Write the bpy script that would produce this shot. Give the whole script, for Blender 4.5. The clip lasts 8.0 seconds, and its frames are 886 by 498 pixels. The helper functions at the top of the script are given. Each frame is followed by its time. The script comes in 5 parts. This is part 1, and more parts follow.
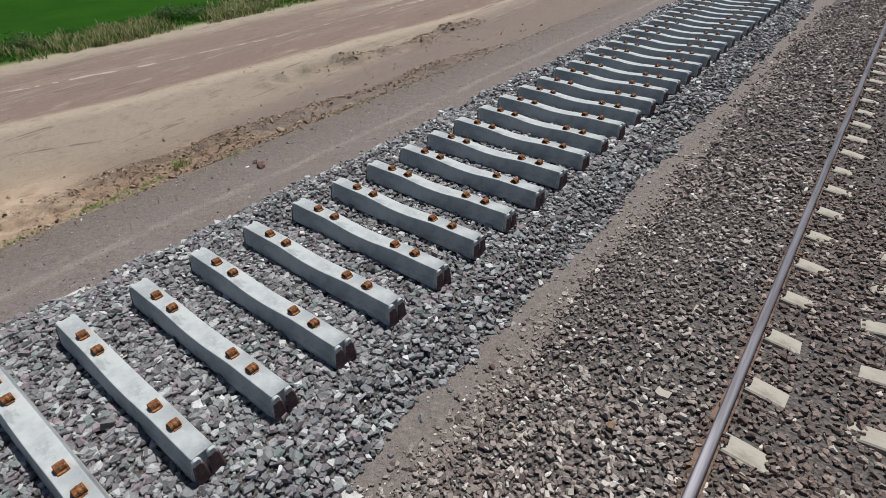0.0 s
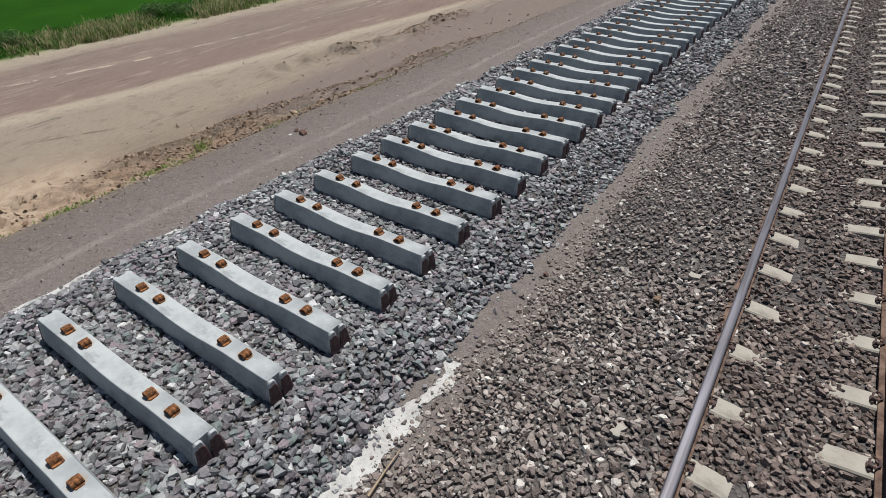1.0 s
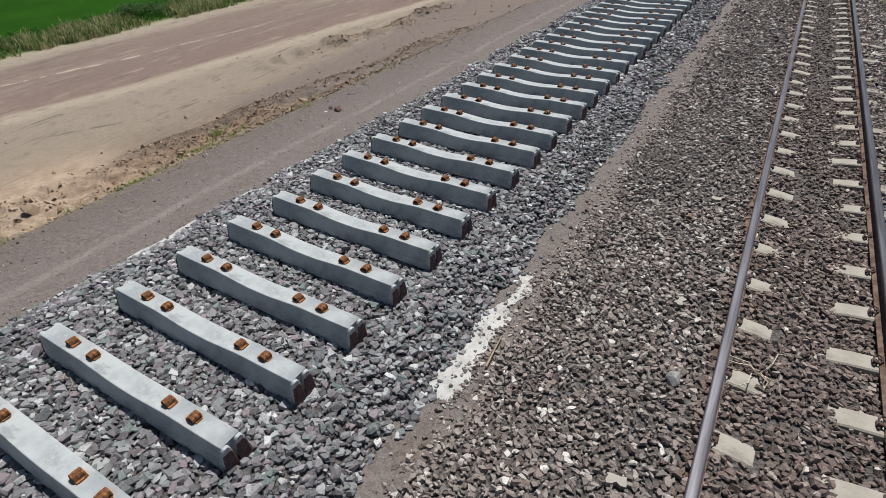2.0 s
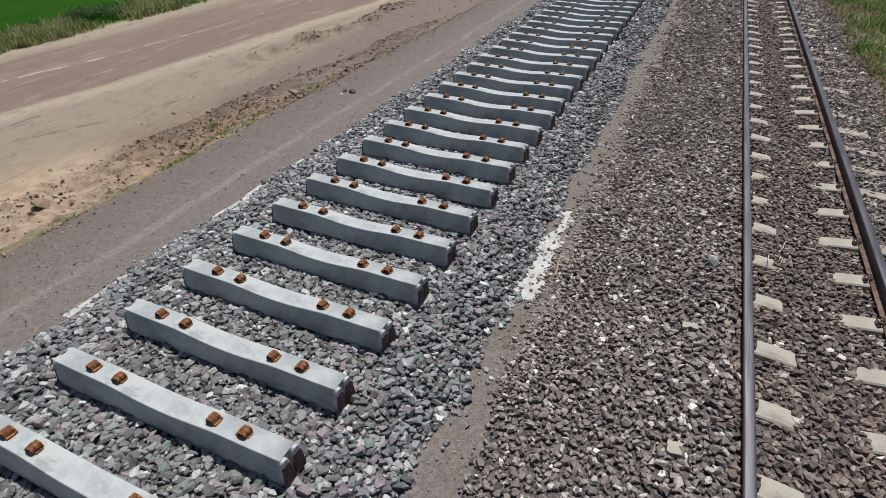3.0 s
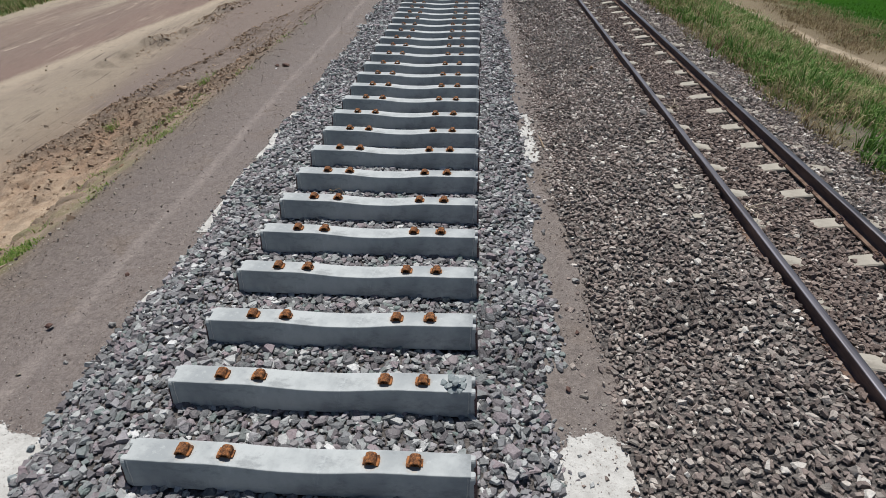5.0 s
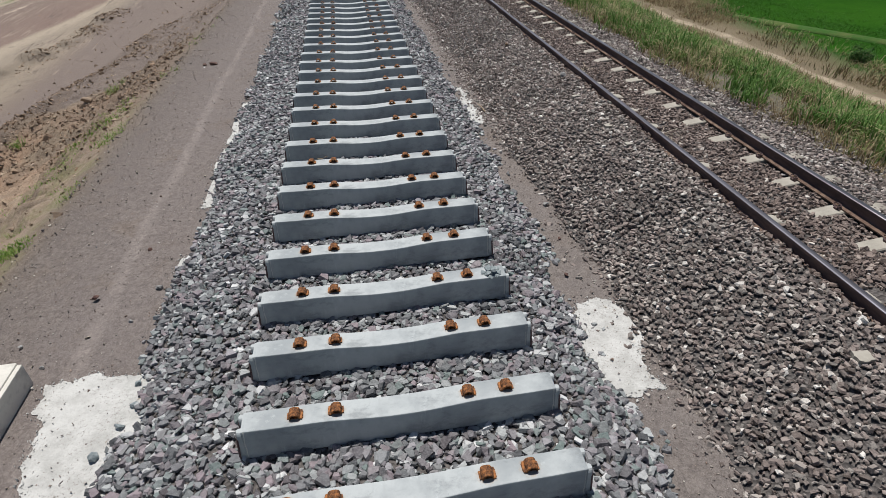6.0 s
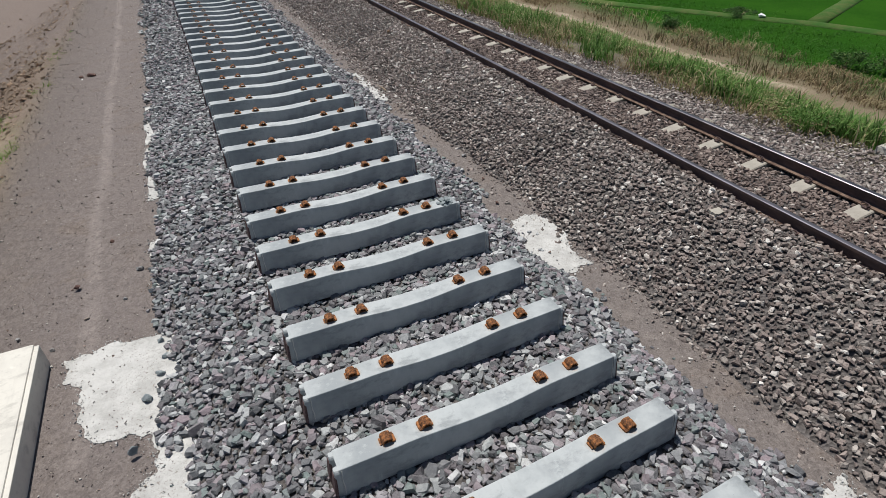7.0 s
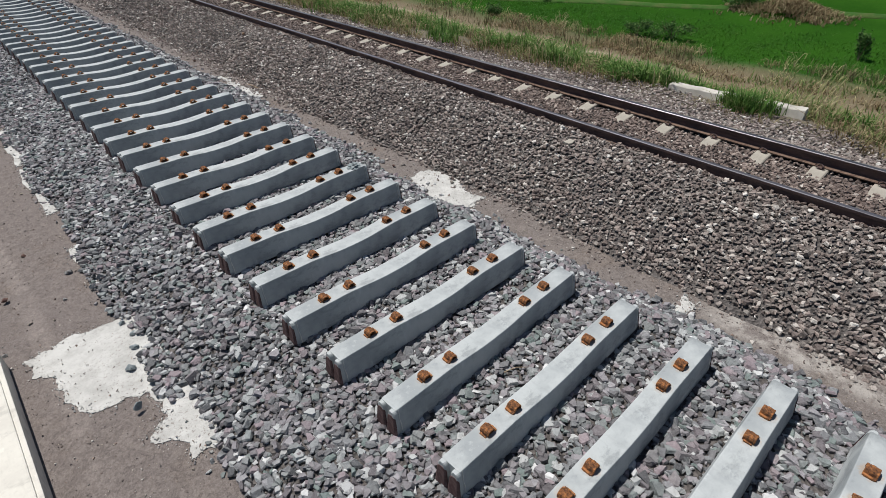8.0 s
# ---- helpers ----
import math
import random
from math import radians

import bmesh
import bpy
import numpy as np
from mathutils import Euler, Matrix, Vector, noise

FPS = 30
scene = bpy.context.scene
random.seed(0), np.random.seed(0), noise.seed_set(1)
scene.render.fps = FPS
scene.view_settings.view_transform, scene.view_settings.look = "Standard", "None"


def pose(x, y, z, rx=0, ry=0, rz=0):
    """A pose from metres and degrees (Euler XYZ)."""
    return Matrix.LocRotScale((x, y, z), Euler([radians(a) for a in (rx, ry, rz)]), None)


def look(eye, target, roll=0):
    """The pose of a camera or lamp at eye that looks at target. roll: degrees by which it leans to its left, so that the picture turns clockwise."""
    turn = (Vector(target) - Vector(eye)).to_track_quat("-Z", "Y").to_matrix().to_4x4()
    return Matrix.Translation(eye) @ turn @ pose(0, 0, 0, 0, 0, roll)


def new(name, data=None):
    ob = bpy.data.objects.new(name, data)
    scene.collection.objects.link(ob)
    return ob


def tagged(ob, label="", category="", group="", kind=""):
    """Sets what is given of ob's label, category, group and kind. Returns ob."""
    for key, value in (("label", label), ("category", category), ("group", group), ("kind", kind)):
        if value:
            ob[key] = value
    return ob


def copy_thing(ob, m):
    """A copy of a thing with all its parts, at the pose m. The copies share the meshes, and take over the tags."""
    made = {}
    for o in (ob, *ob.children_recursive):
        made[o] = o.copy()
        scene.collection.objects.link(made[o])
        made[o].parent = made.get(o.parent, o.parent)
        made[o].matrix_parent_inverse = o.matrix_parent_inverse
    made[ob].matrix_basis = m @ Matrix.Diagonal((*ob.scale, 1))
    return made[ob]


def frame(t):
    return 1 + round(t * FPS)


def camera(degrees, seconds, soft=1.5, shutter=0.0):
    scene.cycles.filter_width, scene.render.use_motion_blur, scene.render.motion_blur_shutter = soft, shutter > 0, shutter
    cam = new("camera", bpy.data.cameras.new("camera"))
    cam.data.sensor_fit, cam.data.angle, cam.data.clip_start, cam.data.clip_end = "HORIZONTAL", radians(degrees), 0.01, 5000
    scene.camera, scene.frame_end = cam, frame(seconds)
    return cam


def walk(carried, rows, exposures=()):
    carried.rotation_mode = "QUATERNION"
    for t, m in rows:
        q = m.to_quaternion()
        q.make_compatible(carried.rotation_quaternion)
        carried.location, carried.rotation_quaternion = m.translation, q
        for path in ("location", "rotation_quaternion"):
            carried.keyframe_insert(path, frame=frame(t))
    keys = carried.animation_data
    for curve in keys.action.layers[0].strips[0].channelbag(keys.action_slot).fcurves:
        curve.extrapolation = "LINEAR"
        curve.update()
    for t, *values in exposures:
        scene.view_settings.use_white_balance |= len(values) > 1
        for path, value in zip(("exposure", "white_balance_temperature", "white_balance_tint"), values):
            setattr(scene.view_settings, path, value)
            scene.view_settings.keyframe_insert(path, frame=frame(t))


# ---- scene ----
cam = camera(78.5, 8.0, soft=0.5)
PATH = [
    (0, (3.536, 3.613, 3.262), (2.534, 4.91, 2.115), -0.3),
    (0.5, (3.567, 2.925, 3.219), (2.597, 4.246, 2.072), -0.3),
    (1, (3.528, 2.218, 3.182), (2.595, 3.564, 2.033), -0.3),
    (1.5, (3.441, 1.496, 3.165), (2.547, 2.87, 2.019), -0.5),
    (1.7, (3.385, 1.196, 3.167), (2.51, 2.58, 2.019), -0.6),
    (2.8, (2.878, -0.492, 3.178), (2.161, 0.976, 2.025), -0.3),
    (3, (2.755, -0.82, 3.172), (2.074, 0.668, 2.022), -0.3),
    (3.5, (2.386, -1.614, 3.153), (1.823, -0.074, 2.007), -0.2),
    (4, (1.962, -2.366, 3.111), (1.539, -0.78, 1.968), -0.3),
    (4.5, (1.534, -3.063, 3.061), (1.256, -1.443, 1.92), -0.4),
    (4.7, (1.304, -3.342, 3.051), (1.101, -1.712, 1.909), -0.2),
    (5.8, (0.109, -4.655, 3.041), (0.296, -3.019, 1.906), -0.3),
    (6, (-0.119, -4.865, 3.044), (0.149, -3.242, 1.906), -0.4),
    (6.5, (-0.66, -5.343, 3.047), (-0.19, -3.765, 1.91), -0.8),
    (7, (-1.201, -5.76, 3.071), (-0.516, -4.267, 1.93), -1.1),
    (7.5, (-1.738, -6.128, 3.095), (-0.844, -4.751, 1.954), -1.6),
    (8, (-2.274, -6.391, 3.123), (-1.184, -5.166, 1.978), -1.7),
]
walk(cam, [(t, look(eye, target, roll)) for t, eye, target, roll in PATH])

# ---- world, sun, exposure ----
SUN_DIR = Vector((-0.07, 0.36, 0.93)).normalized()
world = bpy.data.worlds.new("world")
scene.world = world
world.use_nodes = True
wn = world.node_tree.nodes
sky = wn.new("ShaderNodeTexSky")
sky.sky_type = "NISHITA"
sky.sun_disc = False
sky.sun_elevation = math.asin(SUN_DIR.z)
sky.dust_density = 0.4
sky.ozone_density = 1.3
sky.sun_rotation = math.atan2(SUN_DIR.x, SUN_DIR.y)
wn["Background"].inputs["Strength"].default_value = 0.057
world.node_tree.links.new(sky.outputs[0], wn["Background"].inputs["Color"])
sun_data = bpy.data.lights.new("sun", "SUN")
sun_data.energy = 4.95
sun_data.angle = radians(0.6)
sun_data.color = (1.0, 0.978, 0.95)
sun = new("sun", sun_data)
sun.matrix_world = look(SUN_DIR * 60, (0, 0, 0))


# ---- materials ----
class Mat:
    """A small builder of node materials."""

    def __init__(self, name, rough=0.8, metal=0.0, spec=0.3):
        self.m = bpy.data.materials.new(name)
        self.m.use_nodes = True
        self.t = self.m.node_tree
        self.b = self.t.nodes["Principled BSDF"]
        self.b.inputs["Roughness"].default_value = rough
        self.b.inputs["Metallic"].default_value = metal
        self.b.inputs["Specular IOR Level"].default_value = spec
        self.coord = self.t.nodes.new("ShaderNodeTexCoord")

    def put(self, socket, value):
        if hasattr(value, "is_linked"):
            self.t.links.new(value, socket)
        else:
            socket.default_value = value

    def noise(self, scale, detail=4.0, rough=0.55, at="Object", stretch=None):
        n = self.t.nodes.new("ShaderNodeTexNoise")
        n.inputs["Scale"].default_value = scale
        n.inputs["Detail"].default_value = detail
        n.inputs["Roughness"].default_value = rough
        src = self.coord.outputs[at]
        if stretch:
            mp = self.t.nodes.new("ShaderNodeMapping")
            mp.inputs["Scale"].default_value = stretch
            self.t.links.new(src, mp.inputs["Vector"])
            src = mp.outputs[0]
        self.t.links.new(src, n.inputs["Vector"])
        return n.outputs["Fac"]

    def voronoi(self, scale, out="Distance"):
        n = self.t.nodes.new("ShaderNodeTexVoronoi")
        n.inputs["Scale"].default_value = scale
        self.t.links.new(self.coord.outputs["Object"], n.inputs["Vector"])
        return n.outputs[out]

    def ramp(self, fac, stops, constant=False):
        n = self.t.nodes.new("ShaderNodeValToRGB")
        if constant:
            n.color_ramp.interpolation = "CONSTANT"
        e = n.color_ramp.elements
        while len(e) < len(stops):
            e.new(0.5)
        for el, (p, c) in zip(e, stops):
            el.position = p
            el.color = (*c, 1) if len(c) == 3 else c
        self.put(n.inputs[0], fac)
        return n.outputs[0]

    def math(self, op, a, b=0.0, c=0.0, clamp=False):
        n = self.t.nodes.new("ShaderNodeMath")
        n.operation = op
        n.use_clamp = clamp
        for s, v in zip(n.inputs, (a, b, c)):
            self.put(s, v)
        return n.outputs[0]

    def mix(self, fac, a, b, blend="MIX"):
        n = self.t.nodes.new("ShaderNodeMix")
        n.data_type = "RGBA"
        n.blend_type = blend
        self.put(n.inputs[0], fac)
        for s, v in ((n.inputs[6], a), (n.inputs[7], b)):
            self.put(s, (*v, 1) if isinstance(v, tuple) and len(v) == 3 else v)
        return n.outputs[2]

    def step(self, fac, lo, hi):
        n = self.t.nodes.new("ShaderNodeMapRange")
        n.interpolation_type = "SMOOTHSTEP"
        self.put(n.inputs[0], fac)
        n.inputs[1].default_value, n.inputs[2].default_value = lo, hi
        return n.outputs[0]

    def random(self):
        """A random value for each loose piece, joined or single."""
        g = self.t.nodes.new("ShaderNodeNewGeometry")
        o = self.t.nodes.new("ShaderNodeObjectInfo")
        return self.math("FRACT", self.math("ADD", g.outputs["Random Per Island"], o.outputs["Random"]))

    def xyz(self):
        s = self.t.nodes.new("ShaderNodeSeparateXYZ")
        self.t.links.new(self.coord.outputs["Object"], s.inputs[0])
        return s.outputs

    def colour(self, c):
        self.put(self.b.inputs["Base Color"], (*c, 1) if isinstance(c, tuple) else c)

    def bump(self, height, strength=0.3, distance=0.01):
        n = self.t.nodes.new("ShaderNodeBump")
        n.inputs["Strength"].default_value = strength
        n.inputs["Distance"].default_value = distance
        self.put(n.inputs["Height"], height)
        self.t.links.new(n.outputs[0], self.b.inputs["Normal"])


def stone_material(name, stops, speck):
    k = Mat(name, 0.85, spec=0.25)
    base = k.ramp(k.random(), stops)
    tone = k.step(k.noise(30, 5, 0.7), 0.34, 0.66)
    col = k.mix(tone, k.mix(0.22, base, (0.035, 0.033, 0.032)), k.mix(0.12, base, speck))
    grain = k.noise(75, 5, 0.75)
    col = k.mix(k.step(grain, 0.45, 0.78), col, k.mix(0.26, col, speck))
    dust = k.step(k.noise(14, 3), 0.5, 0.8)
    k.colour(k.mix(k.math("MULTIPLY", dust, 0.16), col, speck))
    k.bump(k.math("ADD", k.noise(110, 4, 0.7), k.math("MULTIPLY", k.noise(34, 4, 0.65), 2.2)), 0.7, 0.009)
    return k.m


M_GREY = stone_material("grey_ballast", [(0.0, (0.058, 0.060, 0.065)), (0.13, (0.225, 0.230, 0.236)), (0.27, (0.098, 0.084, 0.090)), (0.42, (0.342, 0.322, 0.336)), (0.54, (0.158, 0.205, 0.190)),
                                         (0.66, (0.305, 0.244, 0.260)), (0.78, (0.082, 0.086, 0.090)), (0.89, (0.420, 0.434, 0.426)), (0.97, (0.50, 0.50, 0.49)), (1.0, (0.72, 0.715, 0.70))], (0.375, 0.372, 0.367))
M_OLD = stone_material("old_ballast", [(0.0, (0.083, 0.064, 0.055)), (0.18, (0.290, 0.232, 0.206)), (0.32, (0.130, 0.104, 0.096)), (0.48, (0.367, 0.302, 0.267)), (0.60, (0.240, 0.220, 0.197)),
                                       (0.73, (0.138, 0.109, 0.098)), (0.85, (0.417, 0.367, 0.326)), (0.95, (0.530, 0.478, 0.428)), (1.0, (0.794, 0.764, 0.702))], (0.387, 0.334, 0.295))
M_TRACK = stone_material("rust_stained_ballast", [(0.0, (0.075, 0.056, 0.049)), (0.3, (0.207, 0.157, 0.136)), (0.55, (0.138, 0.108, 0.097)), (0.8, (0.281, 0.221, 0.191)), (0.96, (0.389, 0.324, 0.280)), (1.0, (0.766, 0.711, 0.634))], (0.305, 0.233, 0.193))
# the darkest clod tones hold moist soil and some of the ridge's shading
M_CLOD = stone_material("soil_clods", [(0.0, (0.125, 0.082, 0.056)), (0.3, (0.235, 0.160, 0.108)), (0.5, (0.35, 0.26, 0.18)), (0.7, (0.29, 0.185, 0.116)), (1.0, (0.45, 0.355, 0.26))], (0.33, 0.25, 0.18))
M_GRIT = stone_material("path_grit", [(0.0, (0.13, 0.108, 0.10)), (0.25, (0.20, 0.172, 0.16)), (0.45, (0.27, 0.185, 0.14)), (0.65, (0.31, 0.275, 0.255)), (0.85, (0.42, 0.36, 0.28)), (1.0, (0.60, 0.57, 0.53))], (0.32, 0.28, 0.25))


def concrete_material(name, light, dark, rust=False):
    k = Mat(name, 0.82, spec=0.3)
    big = k.noise(3.2, 5, 0.6)
    fine = k.noise(38, 6, 0.65)
    col = k.mix(k.step(big, 0.38, 0.68), light, dark)
    col = k.mix(k.math("MULTIPLY", k.step(fine, 0.5, 0.75), 0.35), col, tuple(c * 0.72 for c in light))
    blotch = k.step(k.noise(5.5, 6, 0.7, stretch=(0.6, 1, 1.2)), 0.50, 0.66)
    col = k.mix(k.math("MULTIPLY", blotch, 0.6), col, tuple(c * 0.66 for c in dark))
    streak = k.step(k.noise(7, 4, 0.6, stretch=(2.5, 0.4, 0.35)), 0.55, 0.75)
    col = k.mix(k.math("MULTIPLY", streak, 0.40), col, tuple(c * 0.78 for c in light))
    drip = k.step(k.noise(11, 5, 0.7, stretch=(1.0, 1.0, 0.18)), 0.60, 0.70)
    col = k.mix(k.math("MULTIPLY", drip, 0.30), col, tuple(min(1.0, c * 1.35) for c in light))
    pores = k.step(k.voronoi(75), 0.10, 0.05)
    col = k.mix(k.math("MULTIPLY", pores, k.step(k.noise(9, 2), 0.5, 0.7)), col, tuple(c * 0.45 for c in dark))
    if rust:
        x, y, z = k.xyz()
        ax = k.math("ABSOLUTE", x)
        near = None
        for cx in (0.435, 0.69):
            dx = k.math("SUBTRACT", ax, cx)
            d = k.math("SQRT", k.math("ADD", k.math("MULTIPLY", dx, dx), k.math("MULTIPLY", y, y)))
            near = d if near is None else k.math("MINIMUM", near, d)
        halo = k.math("MULTIPLY", k.step(k.math("ADD", near, k.math("MULTIPLY", k.math("SUBTRACT", fine, 0.5), 0.07)), 0.070, 0.042), k.step(z, 0.16, 0.19))
        col = k.mix(k.math("MULTIPLY", halo, 0.42), col, (0.36, 0.23, 0.12))
    k.colour(col)
    k.bump(k.math("ADD", fine, k.math("MULTIPLY", pores, -0.8)), 0.25, 0.004)
    return k.m


M_CONCRETE = concrete_material("sleeper_concrete", (0.425, 0.444, 0.437), (0.292, 0.311, 0.314), rust=True)
M_TIE = concrete_material("weathered_concrete", (0.365, 0.336, 0.284), (0.245, 0.220, 0.182))
M_PALE = concrete_material("bleached_concrete", (0.54, 0.51, 0.45), (0.40, 0.375, 0.325))
M_MORTAR = concrete_material("pale_mortar", (0.60, 0.59, 0.55), (0.48, 0.47, 0.44))
M_SLAB = concrete_material("cast_slab_concrete", (0.62, 0.59, 0.52), (0.55, 0.52, 0.46))

k = Mat("maroon_end_paint", 0.7)
k.colour(k.mix(k.step(k.noise(30, 5), 0.4, 0.7), (0.085, 0.045, 0.043), (0.15, 0.095, 0.09)))
k.bump(k.noise(60, 4), 0.3, 0.004)
M_MAROON = k.m

k = Mat("rusty_steel", 0.85, 0.0, 0.25)
k.colour(k.mix(k.step(k.noise(38, 5, 0.7), 0.35, 0.7), (0.062, 0.029, 0.016), (0.36, 0.145, 0.050)))
k.bump(k.noise(120, 4), 0.5, 0.003)
M_RUST = k.m

k = Mat("dark_rust", 0.75, 0.15, 0.35)
k.colour(k.mix(k.step(k.noise(9, 5, 0.7, stretch=(1, 0.3, 1)), 0.35, 0.7), (0.072, 0.047, 0.046), (0.15, 0.095, 0.082)))
k.bump(k.noise(80, 4), 0.3, 0.003)
M_RAIL = k.m

k = Mat("worn_rail_steel", 0.36, 0.9, 0.5)
k.colour(k.mix(k.step(k.noise(6, 4, 0.6, stretch=(6, 0.25, 1)), 0.35, 0.7), (0.22, 0.208, 0.212), (0.13, 0.117, 0.12)))
M_STEEL = k.m

k = Mat("dull_rail_steel", 0.52, 0.75, 0.4)
k.colour(k.mix(k.step(k.noise(6, 4, 0.6, stretch=(6, 0.25, 1)), 0.35, 0.7), (0.155, 0.150, 0.168), (0.090, 0.084, 0.092)))
M_DULL = k.m
k = Mat("dusty_rail_foot", 0.9, 0.0, 0.2)
k.colour(k.mix(k.step(k.noise(14, 5, 0.7), 0.35, 0.65), (0.19, 0.128, 0.095), (0.085, 0.052, 0.04)))
k.bump(k.noise(90, 4), 0.3, 0.003)
M_FOOT = k.m

k = Mat("spilled_cement", 0.9, spec=0.2)
sp = k.step(k.noise(48, 5, 0.8), 0.55, 0.62)
area = k.step(k.noise(2.6, 4, 0.6), 0.42, 0.62)
col = k.mix(k.step(k.noise(5, 5, 0.7), 0.35, 0.7), (0.52, 0.51, 0.48), (0.38, 0.37, 0.345))
k.colour(k.mix(k.math("MULTIPLY", sp, k.math("ADD", k.math("MULTIPLY", area, 0.75), 0.08)), col, (0.22, 0.19, 0.17)))
k.bump(k.noise(26, 5, 0.7), 0.6, 0.015)
M_CEMENT = k.m

k = Mat("dry_wood", 0.85)
k.colour(k.mix(k.noise(20, 4, 0.6, stretch=(6, 1, 6)), (0.42, 0.33, 0.23), (0.24, 0.17, 0.11)))
M_WOOD = k.m
k = Mat("red_brown_stone", 0.85)
k.colour(k.mix(k.step(k.noise(22, 5), 0.35, 0.7), (0.085, 0.045, 0.038), (0.17, 0.105, 0.08)))
k.bump(k.noise(50, 5), 0.5, 0.01)
M_REDSTONE = k.m
k = Mat("green_grey_stone", 0.85)
k.colour(k.mix(k.step(k.noise(25, 5), 0.35, 0.7), (0.17, 0.20, 0.205), (0.30, 0.325, 0.325)))
k.bump(k.noise(60, 5), 0.4, 0.006)
M_BLUESTONE = k.m
k = Mat("plain_grey_stone", 0.85)
k.colour(k.mix(k.step(k.noise(25, 5), 0.35, 0.7), (0.19, 0.185, 0.178), (0.34, 0.33, 0.315)))
k.bump(k.noise(60, 5), 0.4, 0.006)
M_GREYSTONE = k.m
k = Mat("white_plastic", 0.5)
k.colour(k.mix(k.noise(8, 3), (0.82, 0.82, 0.80), (0.62, 0.60, 0.58)))
M_PLASTIC = k.m


def leaf_material(name, stops):
    k = Mat(name, 0.7, spec=0.14)
    col = k.ramp(k.random(), stops)
    k.colour(col)
    tr = k.t.nodes.new("ShaderNodeBsdfTranslucent")
    mx = k.t.nodes.new("ShaderNodeMixShader")
    mx.inputs[0].default_value = 0.3
    k.t.links.new(col, tr.inputs["Color"])
    k.t.links.new(k.b.outputs[0], mx.inputs[1])
    k.t.links.new(tr.outputs[0], mx.inputs[2])
    k.t.links.new(mx.outputs[0], k.t.nodes["Material Output"].inputs["Surface"])
    return k.m


M_GRASS = leaf_material("verge_grass", [(0.0, (0.070, 0.130, 0.032)), (0.26, (0.125, 0.195, 0.050)), (0.44, (0.190, 0.245, 0.085)), (0.62, (0.33, 0.305, 0.145)), (0.86, (0.47, 0.400, 0.24)), (1.0, (0.19, 0.145, 0.085))])
M_FRESH = leaf_material("fresh_grass", [(0.0, (0.050, 0.115, 0.024)), (0.5, (0.098, 0.200, 0.042)), (1.0, (0.18, 0.28, 0.08))])
M_SHORT = leaf_material("short_grass", [(0.0, (0.11, 0.24, 0.035)), (0.5, (0.19, 0.30, 0.065)), (1.0, (0.34, 0.33, 0.13))])
M_STRAW = leaf_material("dead_grass", [(0.0, (0.11, 0.074, 0.04)), (0.35, (0.19, 0.137, 0.075)), (0.7, (0.31, 0.245, 0.14)), (0.85, (0.40, 0.33, 0.20)), (1.0, (0.10, 0.12, 0.04))])
M_RICE = leaf_material("rice_leaves", [(0.0, (0.028, 0.102, 0.008)), (0.5, (0.039, 0.127, 0.011)), (1.0, (0.061, 0.156, 0.020))])
M_REED = leaf_material("dead_reeds", [(0.0, (0.07, 0.052, 0.030)), (0.4, (0.13, 0.105, 0.058)), (0.7, (0.10, 0.13, 0.045)), (1.0, (0.30, 0.24, 0.15))])
M_BUSH = leaf_material("bush_leaves", [(0.0, (0.034, 0.075, 0.023)), (0.6, (0.068, 0.138, 0.039)), (1.0, (0.135, 0.200, 0.065))])

# the ground: bands of soil that run along the line, with ragged borders
k = Mat("ground", 0.92, spec=0.15)
gx, gy, gzz = k.xyz()
wob = k.math("MULTIPLY", k.math("SUBTRACT", k.noise(0.55, 5, 0.6, stretch=(1, 0.35, 1)), 0.5), 1.3)
far_amp = k.math("ADD", k.math("MULTIPLY", k.step(gx, -4.2, -9), 1.0), k.math("ADD", 0.12, k.math("MULTIPLY", k.step(gx, 5, 9), 0.7)))
skew = k.math("MULTIPLY", k.math("MULTIPLY", k.step(gx, -9, -12), k.step(gx, -24, -19)), k.math("MULTIPLY", k.math("SUBTRACT", gy, 11.0), -0.30))
bx = k.math("ADD", gx, k.math("ADD", k.math("MULTIPLY", wob, far_amp), skew))
pos = k.math("DIVIDE", k.math("ADD", bx, 40), 70)


def band(x):
    return (x + 40) / 70


